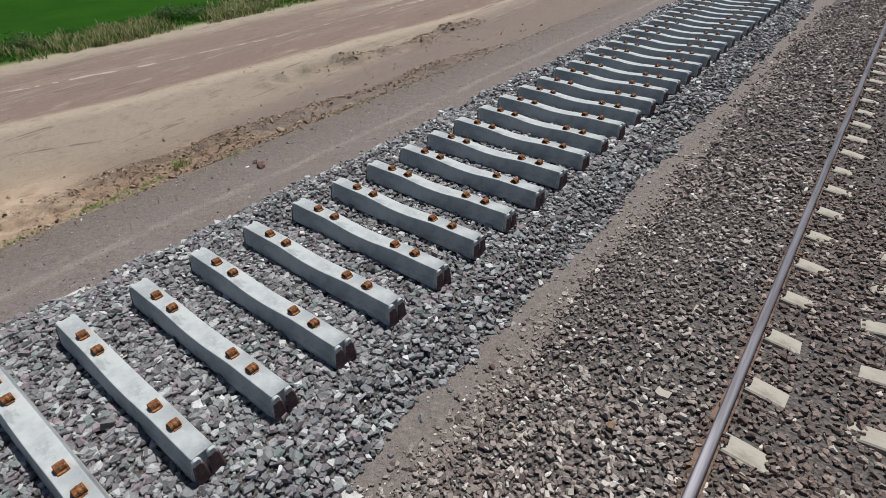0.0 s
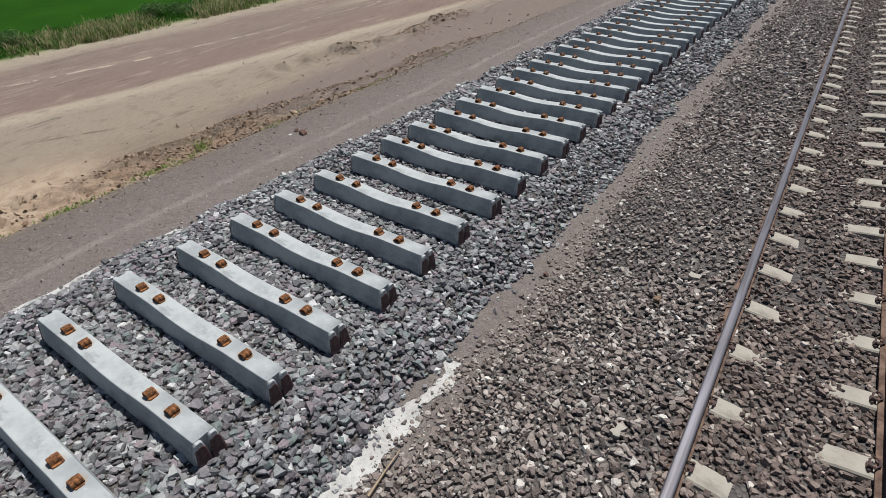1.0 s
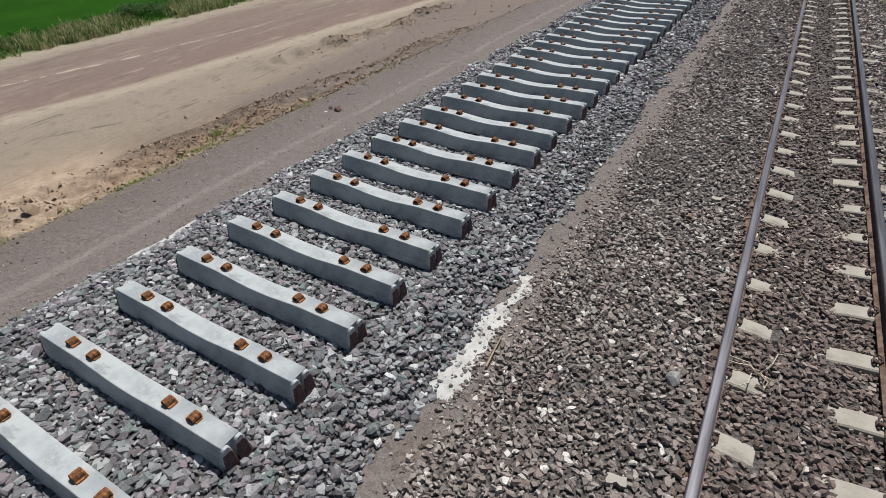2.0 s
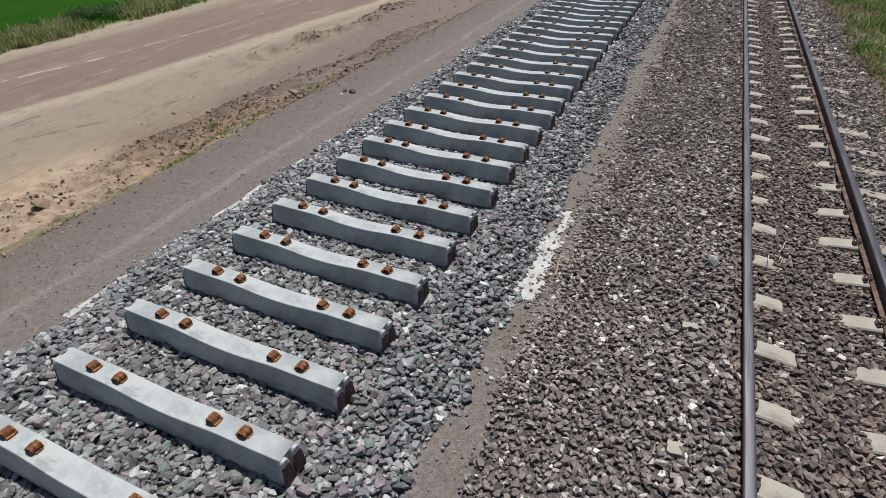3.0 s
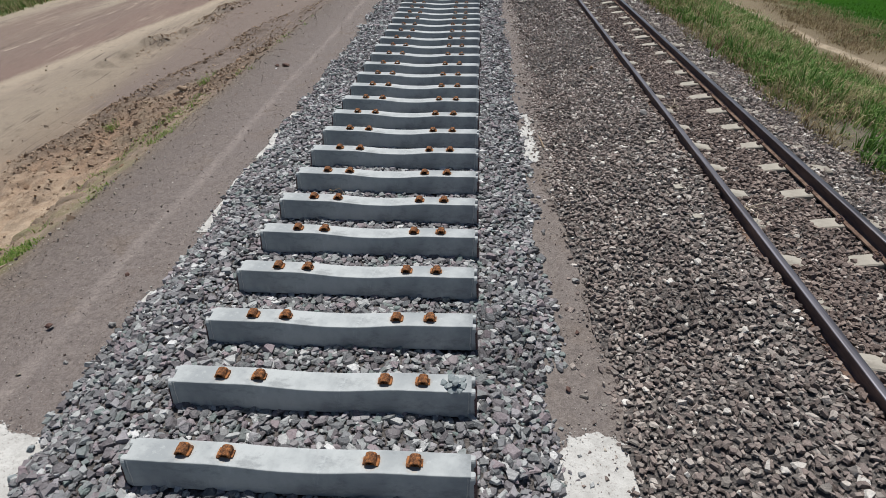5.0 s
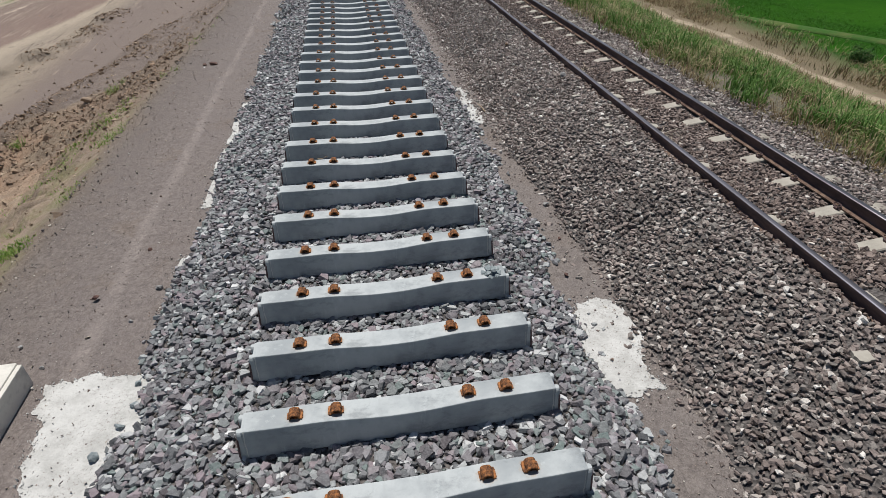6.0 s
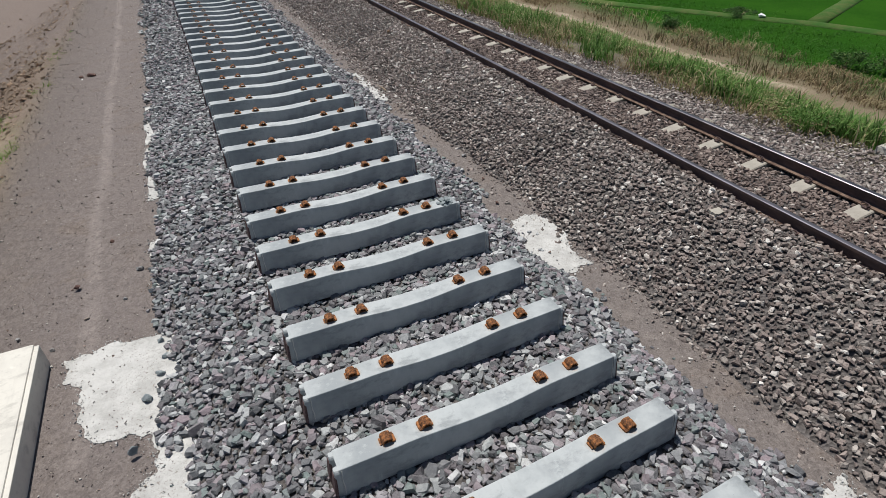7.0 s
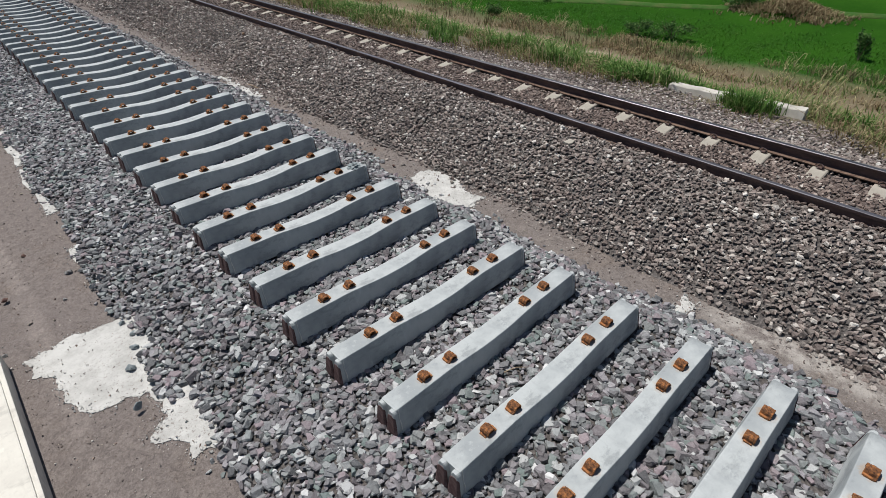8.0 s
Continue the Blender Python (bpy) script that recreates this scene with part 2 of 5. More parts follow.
SOIL = [(-40, (0.022, 0.084, 0.012)), (-27.6, (0.026, 0.090, 0.014)), (-26.6, (0.140, 0.170, 0.060)), (-25.9, (0.360, 0.311, 0.221)), (-24.6, (0.328, 0.270, 0.205)),
        (-23.6, (0.20, 0.143, 0.112)), (-21.6, (0.195, 0.137, 0.108)), (-21.1, (0.25, 0.19, 0.15)), (-20.7, (0.195, 0.138, 0.112)), (-16.4, (0.205, 0.135, 0.108)),
        (-16.0, (0.41, 0.34, 0.25)), (-15.6, (0.43, 0.355, 0.265)), (-14.9, (0.30, 0.246, 0.185)), (-11.5, (0.295, 0.241, 0.175)), (-9.4, (0.19, 0.135, 0.092)), (-7.6, (0.265, 0.20, 0.132)), (-5.2, (0.19, 0.140, 0.10)),
        (-4, (0.135, 0.112, 0.088)), (-3.75, (0.130, 0.108, 0.098)), (-2.7, (0.172, 0.146, 0.137)), (1.4, (0.180, 0.157, 0.146)), (2.2, (0.178, 0.154, 0.143)), (5.2, (0.170, 0.145, 0.125)), (5.9, (0.100, 0.090, 0.050)),
        (8.6, (0.110, 0.100, 0.055)), (10.6, (0.095, 0.088, 0.044)), (11.4, (0.13, 0.108, 0.062)), (12.2, (0.19, 0.150, 0.098)), (14.0, (0.150, 0.120, 0.072)), (15.2, (0.07, 0.095, 0.032)),
        (15.8, (0.021, 0.080, 0.011)), (30, (0.020, 0.077, 0.011))]
col = k.ramp(pos, [(band(x), c) for x, c in SOIL])
grain = k.noise(55, 6, 0.75)
mott = k.noise(1.7, 6, 0.65)
dry = k.math("MULTIPLY", k.step(gx, -26.4, -25.5), k.step(gx, 10, 6))
col = k.mix(k.math("MULTIPLY", k.step(mott, 0.52, 0.72), k.math("MULTIPLY", dry, 0.60)), col, (0.15, 0.112, 0.085))
fines_ = k.step(k.noise(6.5, 6, 0.75), 0.50, 0.66)
col = k.mix(k.math("MULTIPLY", fines_, k.math("MULTIPLY", dry, 0.45)), col, k.mix(0.6, col, (0.07, 0.05, 0.04)))
side = k.math("MULTIPLY", k.step(gx, -13.5, -10.5), k.step(gx, -3.9, -4.5))
col = k.mix(k.math("MULTIPLY", side, k.math("MULTIPLY", k.step(k.math("ADD", gy, wob), 8.5, 6.0), 0.85)), col, k.mix(k.step(k.noise(2.4, 6, 0.7), 0.42, 0.6), (0.56, 0.425, 0.295), (0.43, 0.305, 0.20)))
patch = k.step(k.noise(0.8, 5, 0.65), 0.40, 0.56)
red = k.math("MULTIPLY", k.math("MULTIPLY", k.step(gx, -3.9, -4.4), k.math("MULTIPLY", patch, k.step(k.math("SUBTRACT", gx, k.math("MULTIPLY", k.math("SUBTRACT", gy, 8.9), 0.26)), -9.4, -8.6))), k.math("MULTIPLY", k.step(gy, 5.0, 7.5), k.step(gy, 12.0, 10.3)))
col = k.mix(k.math("MULTIPLY", red, 0.6), col, (0.33, 0.195, 0.115))
col = k.mix(k.math("MULTIPLY", k.math("MULTIPLY", k.step(gx, -7.2, -5.8), k.step(gx, -3.7, -4.1)), k.math("ADD", 0.45, k.math("MULTIPLY", patch, 0.4))), col, (0.165, 0.120, 0.083))
scarp = k.math("SUBTRACT", k.math("SUBTRACT", gy, 12.2), k.math("ADD", k.math("MULTIPLY", k.math("ADD", gx, 6.0), 0.35), wob))
col = k.mix(k.math("MULTIPLY", k.math("MULTIPLY", k.step(gx, -11.2, -9.6), k.step(gx, -3.7, -4.4)), k.math("MULTIPLY", k.step(scarp, -0.2, 0.4), 0.88)), col, (0.178, 0.138, 0.120))
ridge = k.math("ADD", k.math("SUBTRACT", k.math("ADD", gx, 9.6), k.math("MULTIPLY", k.math("SUBTRACT", gy, 8.9), 0.26)), k.math("MULTIPLY", wob, 0.5))
# dark band along the ridge: moist soil and its shading in one colour
edge = k.math("MULTIPLY", k.math("MULTIPLY", k.step(gy, 6.8, 8.6), k.step(gy, 21, 18)), k.step(k.math("ABSOLUTE", ridge), 0.55, 0.1))
col = k.mix(k.math("MULTIPLY", edge, k.math("MULTIPLY", patch, 0.6)), col, (0.085, 0.06, 0.045))
turf = k.math("MULTIPLY", k.math("MULTIPLY", k.step(gx, -7.0, -5.8), k.step(gx, -3.85, -4.2)), k.math("MULTIPLY", k.step(gy, 7.2, 5.4), k.step(k.noise(1.9, 6, 0.7), 0.45, 0.60)))
col = k.mix(k.math("MULTIPLY", turf, 0.65), col, (0.185, 0.185, 0.065))
path_x = k.math("ADD", k.math("SUBTRACT", gx, 12.36), k.math("ADD", k.math("MULTIPLY", k.math("MAXIMUM", k.math("SUBTRACT", gy, 13.0), 0.0), 0.09), k.math("MULTIPLY", wob, 0.18)))
sandy = k.math("MULTIPLY", k.math("MULTIPLY", k.step(k.math("ABSOLUTE", path_x), 0.36, 0.14), k.step(gy, 1.6, 3.6)), k.math("ADD", 0.45, k.math("MULTIPLY", k.step(k.noise(1.1, 5, 0.7), 0.42, 0.56), 0.55)))
col = k.mix(k.math("MULTIPLY", sandy, 0.72), col, (0.45, 0.37, 0.27))
rut = k.math("ABSOLUTE", k.math("ADD", k.math("SUBTRACT", gx, k.math("MULTIPLY", k.math("SUBTRACT", gy, 7.8), 0.72)), k.math("ADD", 13.6, k.math("MULTIPLY", wob, 0.12))))
col = k.mix(k.math("MULTIPLY", k.math("MULTIPLY", k.step(rut, 0.10, 0.03), k.step(k.noise(1.3, 3, 0.6), 0.42, 0.52)), k.math("MULTIPLY", k.math("MULTIPLY", k.step(gy, 7.2, 7.8), k.step(gy, 11, 10)), 0.8)), col, (0.085, 0.062, 0.048))
col = k.mix(k.math("MULTIPLY", k.step(k.noise(0.9, 5, 0.7, stretch=(1, 0.22, 1)), 0.52, 0.66), k.math("MULTIPLY", k.step(gx, -9, -12), k.math("MULTIPLY", dry, 0.18))), col, (0.33, 0.27, 0.20))
road = k.math("MULTIPLY", k.step(gx, -8.6, -10), k.step(gx, -26.2, -25.2))
for sc, cen, wid, tint, amt, msk in ((0.9, 0.50, 0.010, (0.09, 0.065, 0.05), 0.75, 0.35), (1.1, 0.46, 0.020, (0.36, 0.285, 0.215), 0.55, 0.27), (1.6, 0.55, 0.012, (0.34, 0.27, 0.205), 0.4, 0.5)):
    n_ = k.noise(sc, 3, 0.6, stretch=(1.0, 0.07, 1.0))
    line = k.step(k.math("ABSOLUTE", k.math("SUBTRACT", n_, cen)), wid, wid * 0.3)
    gaps = k.step(k.noise(msk, 4, 0.7), 0.47, 0.55)
    col = k.mix(k.math("MULTIPLY", k.math("MULTIPLY", line, gaps), k.math("MULTIPLY", road, amt)), col, tint)
dash = k.math("MULTIPLY", k.step(k.math("ABSOLUTE", k.math("ADD", bx, 20.9)), 0.16, 0.06), k.step(k.noise(1.7, 2), 0.46, 0.54))
col = k.mix(k.math("MULTIPLY", dash, 0.9), col, (0.50, 0.40, 0.31))
lush = k.math("ADD", k.step(gx, 14.8, 16.2), k.step(gx, -26.2, -27.6))
leafy = k.math("ADD", k.math("MULTIPLY", k.step(k.noise(0.35, 5, 0.6), 0.35, 0.65), 0.6), k.math("MULTIPLY", k.step(k.noise(9, 6, 0.8), 0.35, 0.65), 0.4))
col = k.mix(k.math("MULTIPLY", lush, 0.8), col, k.mix(leafy, (0.013, 0.054, 0.005), (0.028, 0.090, 0.008)))
rub = k.math("MULTIPLY", k.math("MULTIPLY", k.step(ridge, -0.4, 0.4), k.step(gx, -4.0, -5.5)), k.step(k.noise(1.1, 5, 0.7, stretch=(1, 0.55, 1)), 0.50, 0.60))
col = k.mix(k.math("MULTIPLY", rub, 0.5), col, (0.17, 0.118, 0.08))
# a pale wheel track along the gravel strip
track = k.math("ABSOLUTE", k.math("ADD", k.math("ADD", gx, 2.62), k.math("MULTIPLY", k.math("SUBTRACT", k.noise(0.6, 2), 0.5), 0.25)))
col = k.mix(k.math("MULTIPLY", k.step(track, 0.12, 0.02), k.math("MULTIPLY", k.step(mott, 0.30, 0.60), 0.55)), col, (0.33, 0.285, 0.26))
speck = k.math("MULTIPLY", k.step(k.noise(95, 3, 0.8), 0.60, 0.72), dry)
col = k.mix(k.math("MULTIPLY", speck, 0.6), col, (0.38, 0.345, 0.31))
col = k.mix(k.math("MULTIPLY", k.step(grain, 0.52, 0.30), 0.55), col, k.mix(0.55, col, (0.04, 0.03, 0.025)))
peb = k.voronoi(105, "Color")
pebv = k.math("ADD", k.math("MULTIPLY", k.step(peb, 0.15, 0.85), 0.7), k.math("MULTIPLY", k.step(k.noise(30, 4, 0.7), 0.35, 0.65), 0.3))
col = k.mix(k.math("MULTIPLY", dry, 0.55), col, k.mix(pebv, k.mix(0.55, col, (0.05, 0.038, 0.032)), k.mix(0.4, col, (0.40, 0.35, 0.31))))
cob = k.voronoi(30, "Color")
cobv = k.math("ADD", k.math("MULTIPLY", k.step(cob, 0.2, 0.8), 0.6), k.math("MULTIPLY", k.step(k.noise(13, 5, 0.75), 0.38, 0.62), 0.4))
gravelly = k.math("MULTIPLY", k.math("MULTIPLY", dry, k.math("MAXIMUM", k.step(gx, -5.2, -4.2), k.step(gy, 8.0, 11.0))), k.math("MULTIPLY", k.step(ridge, -0.6, 0.6), k.step(k.noise(2.2, 4, 0.65), 0.30, 0.60)))
col = k.mix(k.math("MULTIPLY", gravelly, 0.42), col, k.mix(cobv, k.mix(0.6, col, (0.045, 0.034, 0.028)), k.mix(0.35, col, (0.42, 0.36, 0.31))))
dust = k.math("MULTIPLY", k.math("MULTIPLY", k.step(k.math("ABSOLUTE", k.math("SUBTRACT", gx, 1.98)), 0.24, 0.06), k.math("MULTIPLY", k.step(gy, -5.0, -5.5), k.step(gy, -7.6, -6.6))), k.step(k.noise(7, 5, 0.7), 0.36, 0.60))
col = k.mix(k.math("MULTIPLY", dust, 0.75), col, (0.43, 0.40, 0.36))
col = k.mix(k.math("MULTIPLY", k.step(gx, -25.8, -27.2), 0.35), col, (0.014, 0.045, 0.008))
k.colour(col)
k.put(k.b.inputs["Specular IOR Level"], k.math("MULTIPLY", k.math("SUBTRACT", 1.0, lush), 0.15, clamp=True))
clumpy = k.math("MULTIPLY", k.math("MULTIPLY", k.step(ridge, -0.4, 0.5), k.step(gx, -4.0, -5.0)), k.math("MULTIPLY", k.noise(15, 6, 0.8), 3.2))
k.bump(k.math("ADD", k.math("ADD", grain, k.math("MULTIPLY", k.noise(9, 5, 0.7), 1.6)), clumpy), 0.6, 0.022)
M_GROUND = k.m

# bed between the stones, coloured dark to stand in for shade in the gaps
k = Mat("ballast_gap_shade", 0.95, spec=0.1)
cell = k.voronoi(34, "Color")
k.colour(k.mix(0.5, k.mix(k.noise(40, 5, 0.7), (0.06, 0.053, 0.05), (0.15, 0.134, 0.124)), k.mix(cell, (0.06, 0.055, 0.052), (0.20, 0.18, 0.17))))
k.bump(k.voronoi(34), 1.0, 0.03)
M_GAP_SHADE = k.m


# ---- geometry helpers ----
def link(name, bm, material, parent=None, label="", smooth=False):
    me = bpy.data.meshes.new(name)
    bm.normal_update()
    bm.to_mesh(me)
    bm.free()
    if smooth:
        me.shade_smooth()
    me.materials.append(material)
    ob = new(name, me)
    if parent:
        ob.parent = parent
    if label:
        ob["label"] = label
    return ob


def part(name, bm, material, parent, label="", smooth=False):
    return link(name, bm, material, parent, label, smooth)


def from_arrays(name, verts, tris, material, smooth=False):
    me = bpy.data.meshes.new(name)
    me.vertices.add(len(verts))
    me.vertices.foreach_set("co", np.ascontiguousarray(verts, np.float32).ravel())
    n = len(tris)
    me.loops.add(n * 3)
    me.loops.foreach_set("vertex_index", np.ascontiguousarray(tris, np.int32).ravel())
    me.polygons.add(n)
    me.polygons.foreach_set("loop_start", np.arange(0, n * 3, 3, dtype=np.int32))
    me.update(calc_edges=True)
    if not smooth:
        me.shade_flat()
    me.materials.append(material)
    return new(name, me)


def box(bm, x0, x1, y0, y1, z0, z1, bevel=0.0):
    m = Matrix.Translation(((x0 + x1) / 2, (y0 + y1) / 2, (z0 + z1) / 2)) @ Matrix.Diagonal((x1 - x0, y1 - y0, z1 - z0, 1))
    got = bmesh.ops.create_cube(bm, size=1, matrix=m)
    if bevel:
        edges = list({e for v in got["verts"] for e in v.link_edges})
        bmesh.ops.bevel(bm, geom=edges, offset=bevel, segments=2, affect="EDGES", profile=0.6)
    return bm


def loft(bm, rings, caps=True):
    rows = [[bm.verts.new(p) for p in ring] for ring in rings]
    n = len(rows[0])
    for a, b in zip(rows, rows[1:]):
        for i in range(n):
            bm.faces.new((a[i], a[(i + 1) % n], b[(i + 1) % n], b[i]))
    if caps:
        bm.faces.new(rows[0][::-1])
        bm.faces.new(rows[-1])
    bmesh.ops.recalc_face_normals(bm, faces=bm.faces[:])
    return bm


def tube(bm, points, radii, sides=6):
    rings = []
    for i, p in enumerate(points):
        a, b = Vector(points[max(i - 1, 0)]), Vector(points[min(i + 1, len(points) - 1)])
        d = (b - a).normalized()
        u = d.orthogonal().normalized()
        v = d.cross(u)
        rings.append([Vector(p) + radii[i] * (math.cos(s * math.tau / sides) * u + math.sin(s * math.tau / sides) * v) for s in range(sides)])
    return loft(bm, rings)


def smooth01(a, b, x):
    t = np.clip((np.asarray(x, float) - a) / (b - a), 0, 1)
    return t * t * (3 - 2 * t)


RNG = np.random.default_rng(7)


def wave(x, y, f, seed):
    """A cheap smooth noise of numpy arrays, about -1 to 1."""
    r = np.random.default_rng(seed)
    out = 0
    for i in range(6):
        a = r.uniform(0, math.tau)
        k0 = f * r.uniform(0.6, 1.7)
        out = out + np.sin(k0 * (np.cos(a) * x + np.sin(a) * y) + r.uniform(0, math.tau))
    return out / 3.2


TABLE = np.random.default_rng(99).uniform(-1, 1, (256, 256))


def vnoise(x, y, f):
    """Value noise of numpy arrays, -1 to 1, f cells to the metre."""
    x, y = np.asarray(x, float) * f + 57.3, np.asarray(y, float) * f + 91.7
    i, j = np.floor(x).astype(int), np.floor(y).astype(int)
    u, v = x - i, y - j
    u, v = u * u * (3 - 2 * u), v * v * (3 - 2 * v)
    t = lambda a, b: TABLE[a % 256, b % 256]
    return (t(i, j) * (1 - u) + t(i + 1, j) * u) * (1 - v) + (t(i, j + 1) * (1 - u) + t(i + 1, j + 1) * u) * v


def fbm(x, y, f, octaves=4):
    out, a = 0, 1.0
    for _ in range(octaves):
        out = out + a * vnoise(x, y, f)
        f, a = f * 2.03, a * 0.55
    return out / 1.9


# ---- the lie of the land ----
KX = [-400, -60, -26, -21, -13, -9, -7, -3.95, -3.3, -1.8, 2.05, 4.9, 5.6, 6.6, 8.3, 10.5, 12, 14.5, 16, 400]
KZ = [-5, -4.2, -3.65, -3.38, -2.95, -2.6, -2.2, -0.44, -0.35, -0.215, -0.215, -0.215, 0.05, 0.02, -0.5, -1.3, -1.5, -1.75, -1.9, -2.2]


def ridge_x(y):
    """The crooked edge of the dug-over soil."""
    y = np.asarray(y, float)
    return -9.6 + 0.26 * (y - 8.9) + 0.45 * vnoise(y, y * 0, 0.5)


def heap_x(y):
    """The line of the soil heap beside the dirt road."""
    y = np.asarray(y, float)
    return -11.75 + 0.26 * (np.minimum(y, 20.5) - 15.5) + 0.2 * vnoise(y, y * 0 + 4, 0.9)


def ground_z(x, y):
    x, y = np.asarray(x, float), np.asarray(y, float)
    z = np.interp(x, KX, KZ)
    side = (1 - smooth01(-8, -5, x)) * smooth01(-22, -15, x)
    z = z + side * 0.045 * (np.clip(y, -10, 30) - 9)
    # rough, dug-over soil between a crooked ridge and the gravel strip
    d = x - ridge_x(y)
    rough = smooth01(-0.3, 0.5, d) * (1 - smooth01(-5.0, -4.1, x)) * smooth01(-12, -10.5, x)
    dug = rough * (0.35 + 0.65 * (1 - smooth01(11.0, 13.5, y)))
    z = z + rough * 0.12 * fbm(x, y, 0.9, 4) + dug * (0.07 * np.abs(vnoise(x, y, 2.2)) + 0.10 * np.abs(vnoise(x + 5, y, 4.2)) + 0.06 * vnoise(x, y + 3, 7.0))
    z = z + 0.14 * np.exp(-(d / 0.32) ** 2) * (0.55 + 1.1 * fbm(x, y, 1.6, 3)) * smooth01(6.8, 8.6, y) * smooth01(21, 18, y)
    # a broken heap of soil along the far edge of the slope
    z = z + 0.36 * np.exp(-((x - heap_x(y)) / 0.45) ** 2) * smooth01(13.8, 14.6, y) * smooth01(26, 21, y) * (0.7 + 0.9 * fbm(x, y, 1.2, 3))
    z = z + (1 - smooth01(-11, -9, x)) * smooth01(-30, -26, x) * (0.05 * fbm(x * 1.6, y * 0.25, 0.8, 4))
    z = z + smooth01(5.8, 7.5, x) * (1 - smooth01(15, 16.5, x)) * 0.07 * wave(x, y, 1.9, 5)
    return z


def grey_z(x, y):
    """The top of the new grey ballast."""
    r = 1.68 - 0.07 * np.exp(-((y + 1.0) / 0.8) ** 2) + 0.04 * wave(x * 0, y, 3.1, 11) + 0.04 * wave(x * 0, y, 9, 12)
    l = -1.95 + 0.05 * smooth01(-1.0, -1.6, y) * smooth01(-4.2, -3.7, y) + 0.035 * wave(x * 0, y, 2.7, 13) + 0.04 * wave(x * 0, y, 8, 14)
    h = np.minimum((r - x) / 0.42, (x - l) / 0.40)
    return -0.225 + 0.228 * np.clip(h, 0, 1) ** 0.85 + 0.010 * wave(x, y, 4, 15)


def old_z(x, y):
    """The top of the old brown ballast."""
    xs = [1.86, 2.04, 2.5, 2.9, 3.2, 3.5, 3.56, 3.63, 3.75, 4.1, 4.5, 4.68, 4.86, 5.05, 5.5, 5.9, 6.6]
    zs = [-0.235, -0.205, -0.01, 0.16, 0.245, 0.285, 0.288, 0.236, 0.228, 0.25, 0.235, 0.272, 0.268, 0.24, 0.12, 0.065, 0.03]
    edge = 0.09 * wave(x * 0, y, 1.6, 21) + 0.06 * wave(x * 0, y, 5, 22)
    return np.interp(x + edge * (x < 3) * 1.0, xs, zs) + 0.012 * wave(x, y, 4.3, 23)


def verge_edge(y):
    """Where the grass begins beside the old ballast."""
    return 5.62 + 0.40 * smooth01(4.0, 0.5, y) + 0.22 * smooth01(-1.2, -2.2, y) - 0.5 * smooth01(-4.6, -5.6, y) + 0.15 * wave(np.asarray(y, float) * 0, y, 1.7, 41)


def axis_lines(fine0, fine1, step, far):
    inner = np.arange(fine0, fine1 + step / 2, step)
    grow = step * 1.5
    right, left = [fine1], [fine0]
    while right[-1] < far:
        right.append(right[-1] + grow)
        left.append(left[-1] - grow)
        grow *= 1.35
    return np.concatenate([left[1:][::-1], inner, right[1:]])


def sheet(name, xs, ys, zf, material):
    gx_, gy_ = np.meshgrid(xs, ys)
    z = zf(gx_, gy_)
    v = np.stack([gx_, gy_, z], -1).reshape(-1, 3)
    nx, ny = len(xs), len(ys)
    i = (np.arange(ny - 1)[:, None] * nx + np.arange(nx - 1)[None]).ravel()
    t = np.concatenate([np.stack([i, i + 1, i + nx + 1], -1), np.stack([i, i + nx + 1, i + nx], -1)])
    return from_arrays(name, v, t, material, smooth=True)


def finer(lines, a, b, step):
    """The same lines with closer ones between a and b."""
    return np.concatenate([lines[lines < a - step / 2], np.arange(a, b, step), lines[lines > b]])


ground = sheet("ground", finer(axis_lines(-28, 17, 0.18, 3000), -12.0, -4.0, 0.075), finer(axis_lines(-9, 30, 0.20, 3000), 2.0, 19.0, 0.085), ground_z, M_GROUND)
tagged(ground, "bare soil, pale dirt road and grassy fields beside the line", "ground", kind="structure")

Y0, Y1 = -7.3, 25.0
bed_ys = np.concatenate([[-60, -30, -18], np.arange(-13.0, Y1 + 0.01, 0.12), [35, 60, 120, 260]])
new_bed = sheet("ballast_bed_new", np.arange(-2.02, 1.75, 0.06), bed_ys, lambda x, y: grey_z(x, y) - 0.021, M_GAP_SHADE)
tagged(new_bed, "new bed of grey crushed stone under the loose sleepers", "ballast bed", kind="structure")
old_bed = sheet("ballast_bed_old", np.arange(1.85, 5.85, 0.06), bed_ys, lambda x, y: old_z(x, y) - 0.021, M_GAP_SHADE)
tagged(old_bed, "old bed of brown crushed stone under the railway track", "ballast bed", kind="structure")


# ---- new concrete sleepers ----
CLIPS = (-0.69, -0.435, 0.435, 0.69)


def seat_height(x):
    return 0.180 + 0.030 * float(smooth01(0.06, 0.56, abs(x))) + 0.004 * float(smooth01(0.8, 1.0, abs(x)))


def sleeper_body():
    rings = []
    for x in [-1.02, -1.0, -0.9, -0.8, -0.7, -0.6, -0.52, -0.45, -0.38, -0.32, -0.26, -0.2, -0.14, -0.07, 0, 0.07, 0.14, 0.2, 0.26, 0.32, 0.38, 0.45, 0.52, 0.6, 0.7, 0.8, 0.9, 1.0, 1.02]:
        h = seat_height(x)
        lift = 0.004 if abs(x) > 1.01 else 0.0
        b = 0.112 - lift * 0.6
        t = 0.112 - 0.034 * h / 0.21 - lift * 0.6
        c = 0.006
        h -= lift
        s = (b - t) / h
        rings.append([(x, -b, 0), (x, b, 0), (x, t + s * c, h - c), (x, t - c * 0.25, h - c * 0.25), (x, t - c, h), (x, -t + c, h), (x, -t + c * 0.25, h - c * 0.25), (x, -t - s * c, h - c)])
    return loft(bmesh.new(), rings)


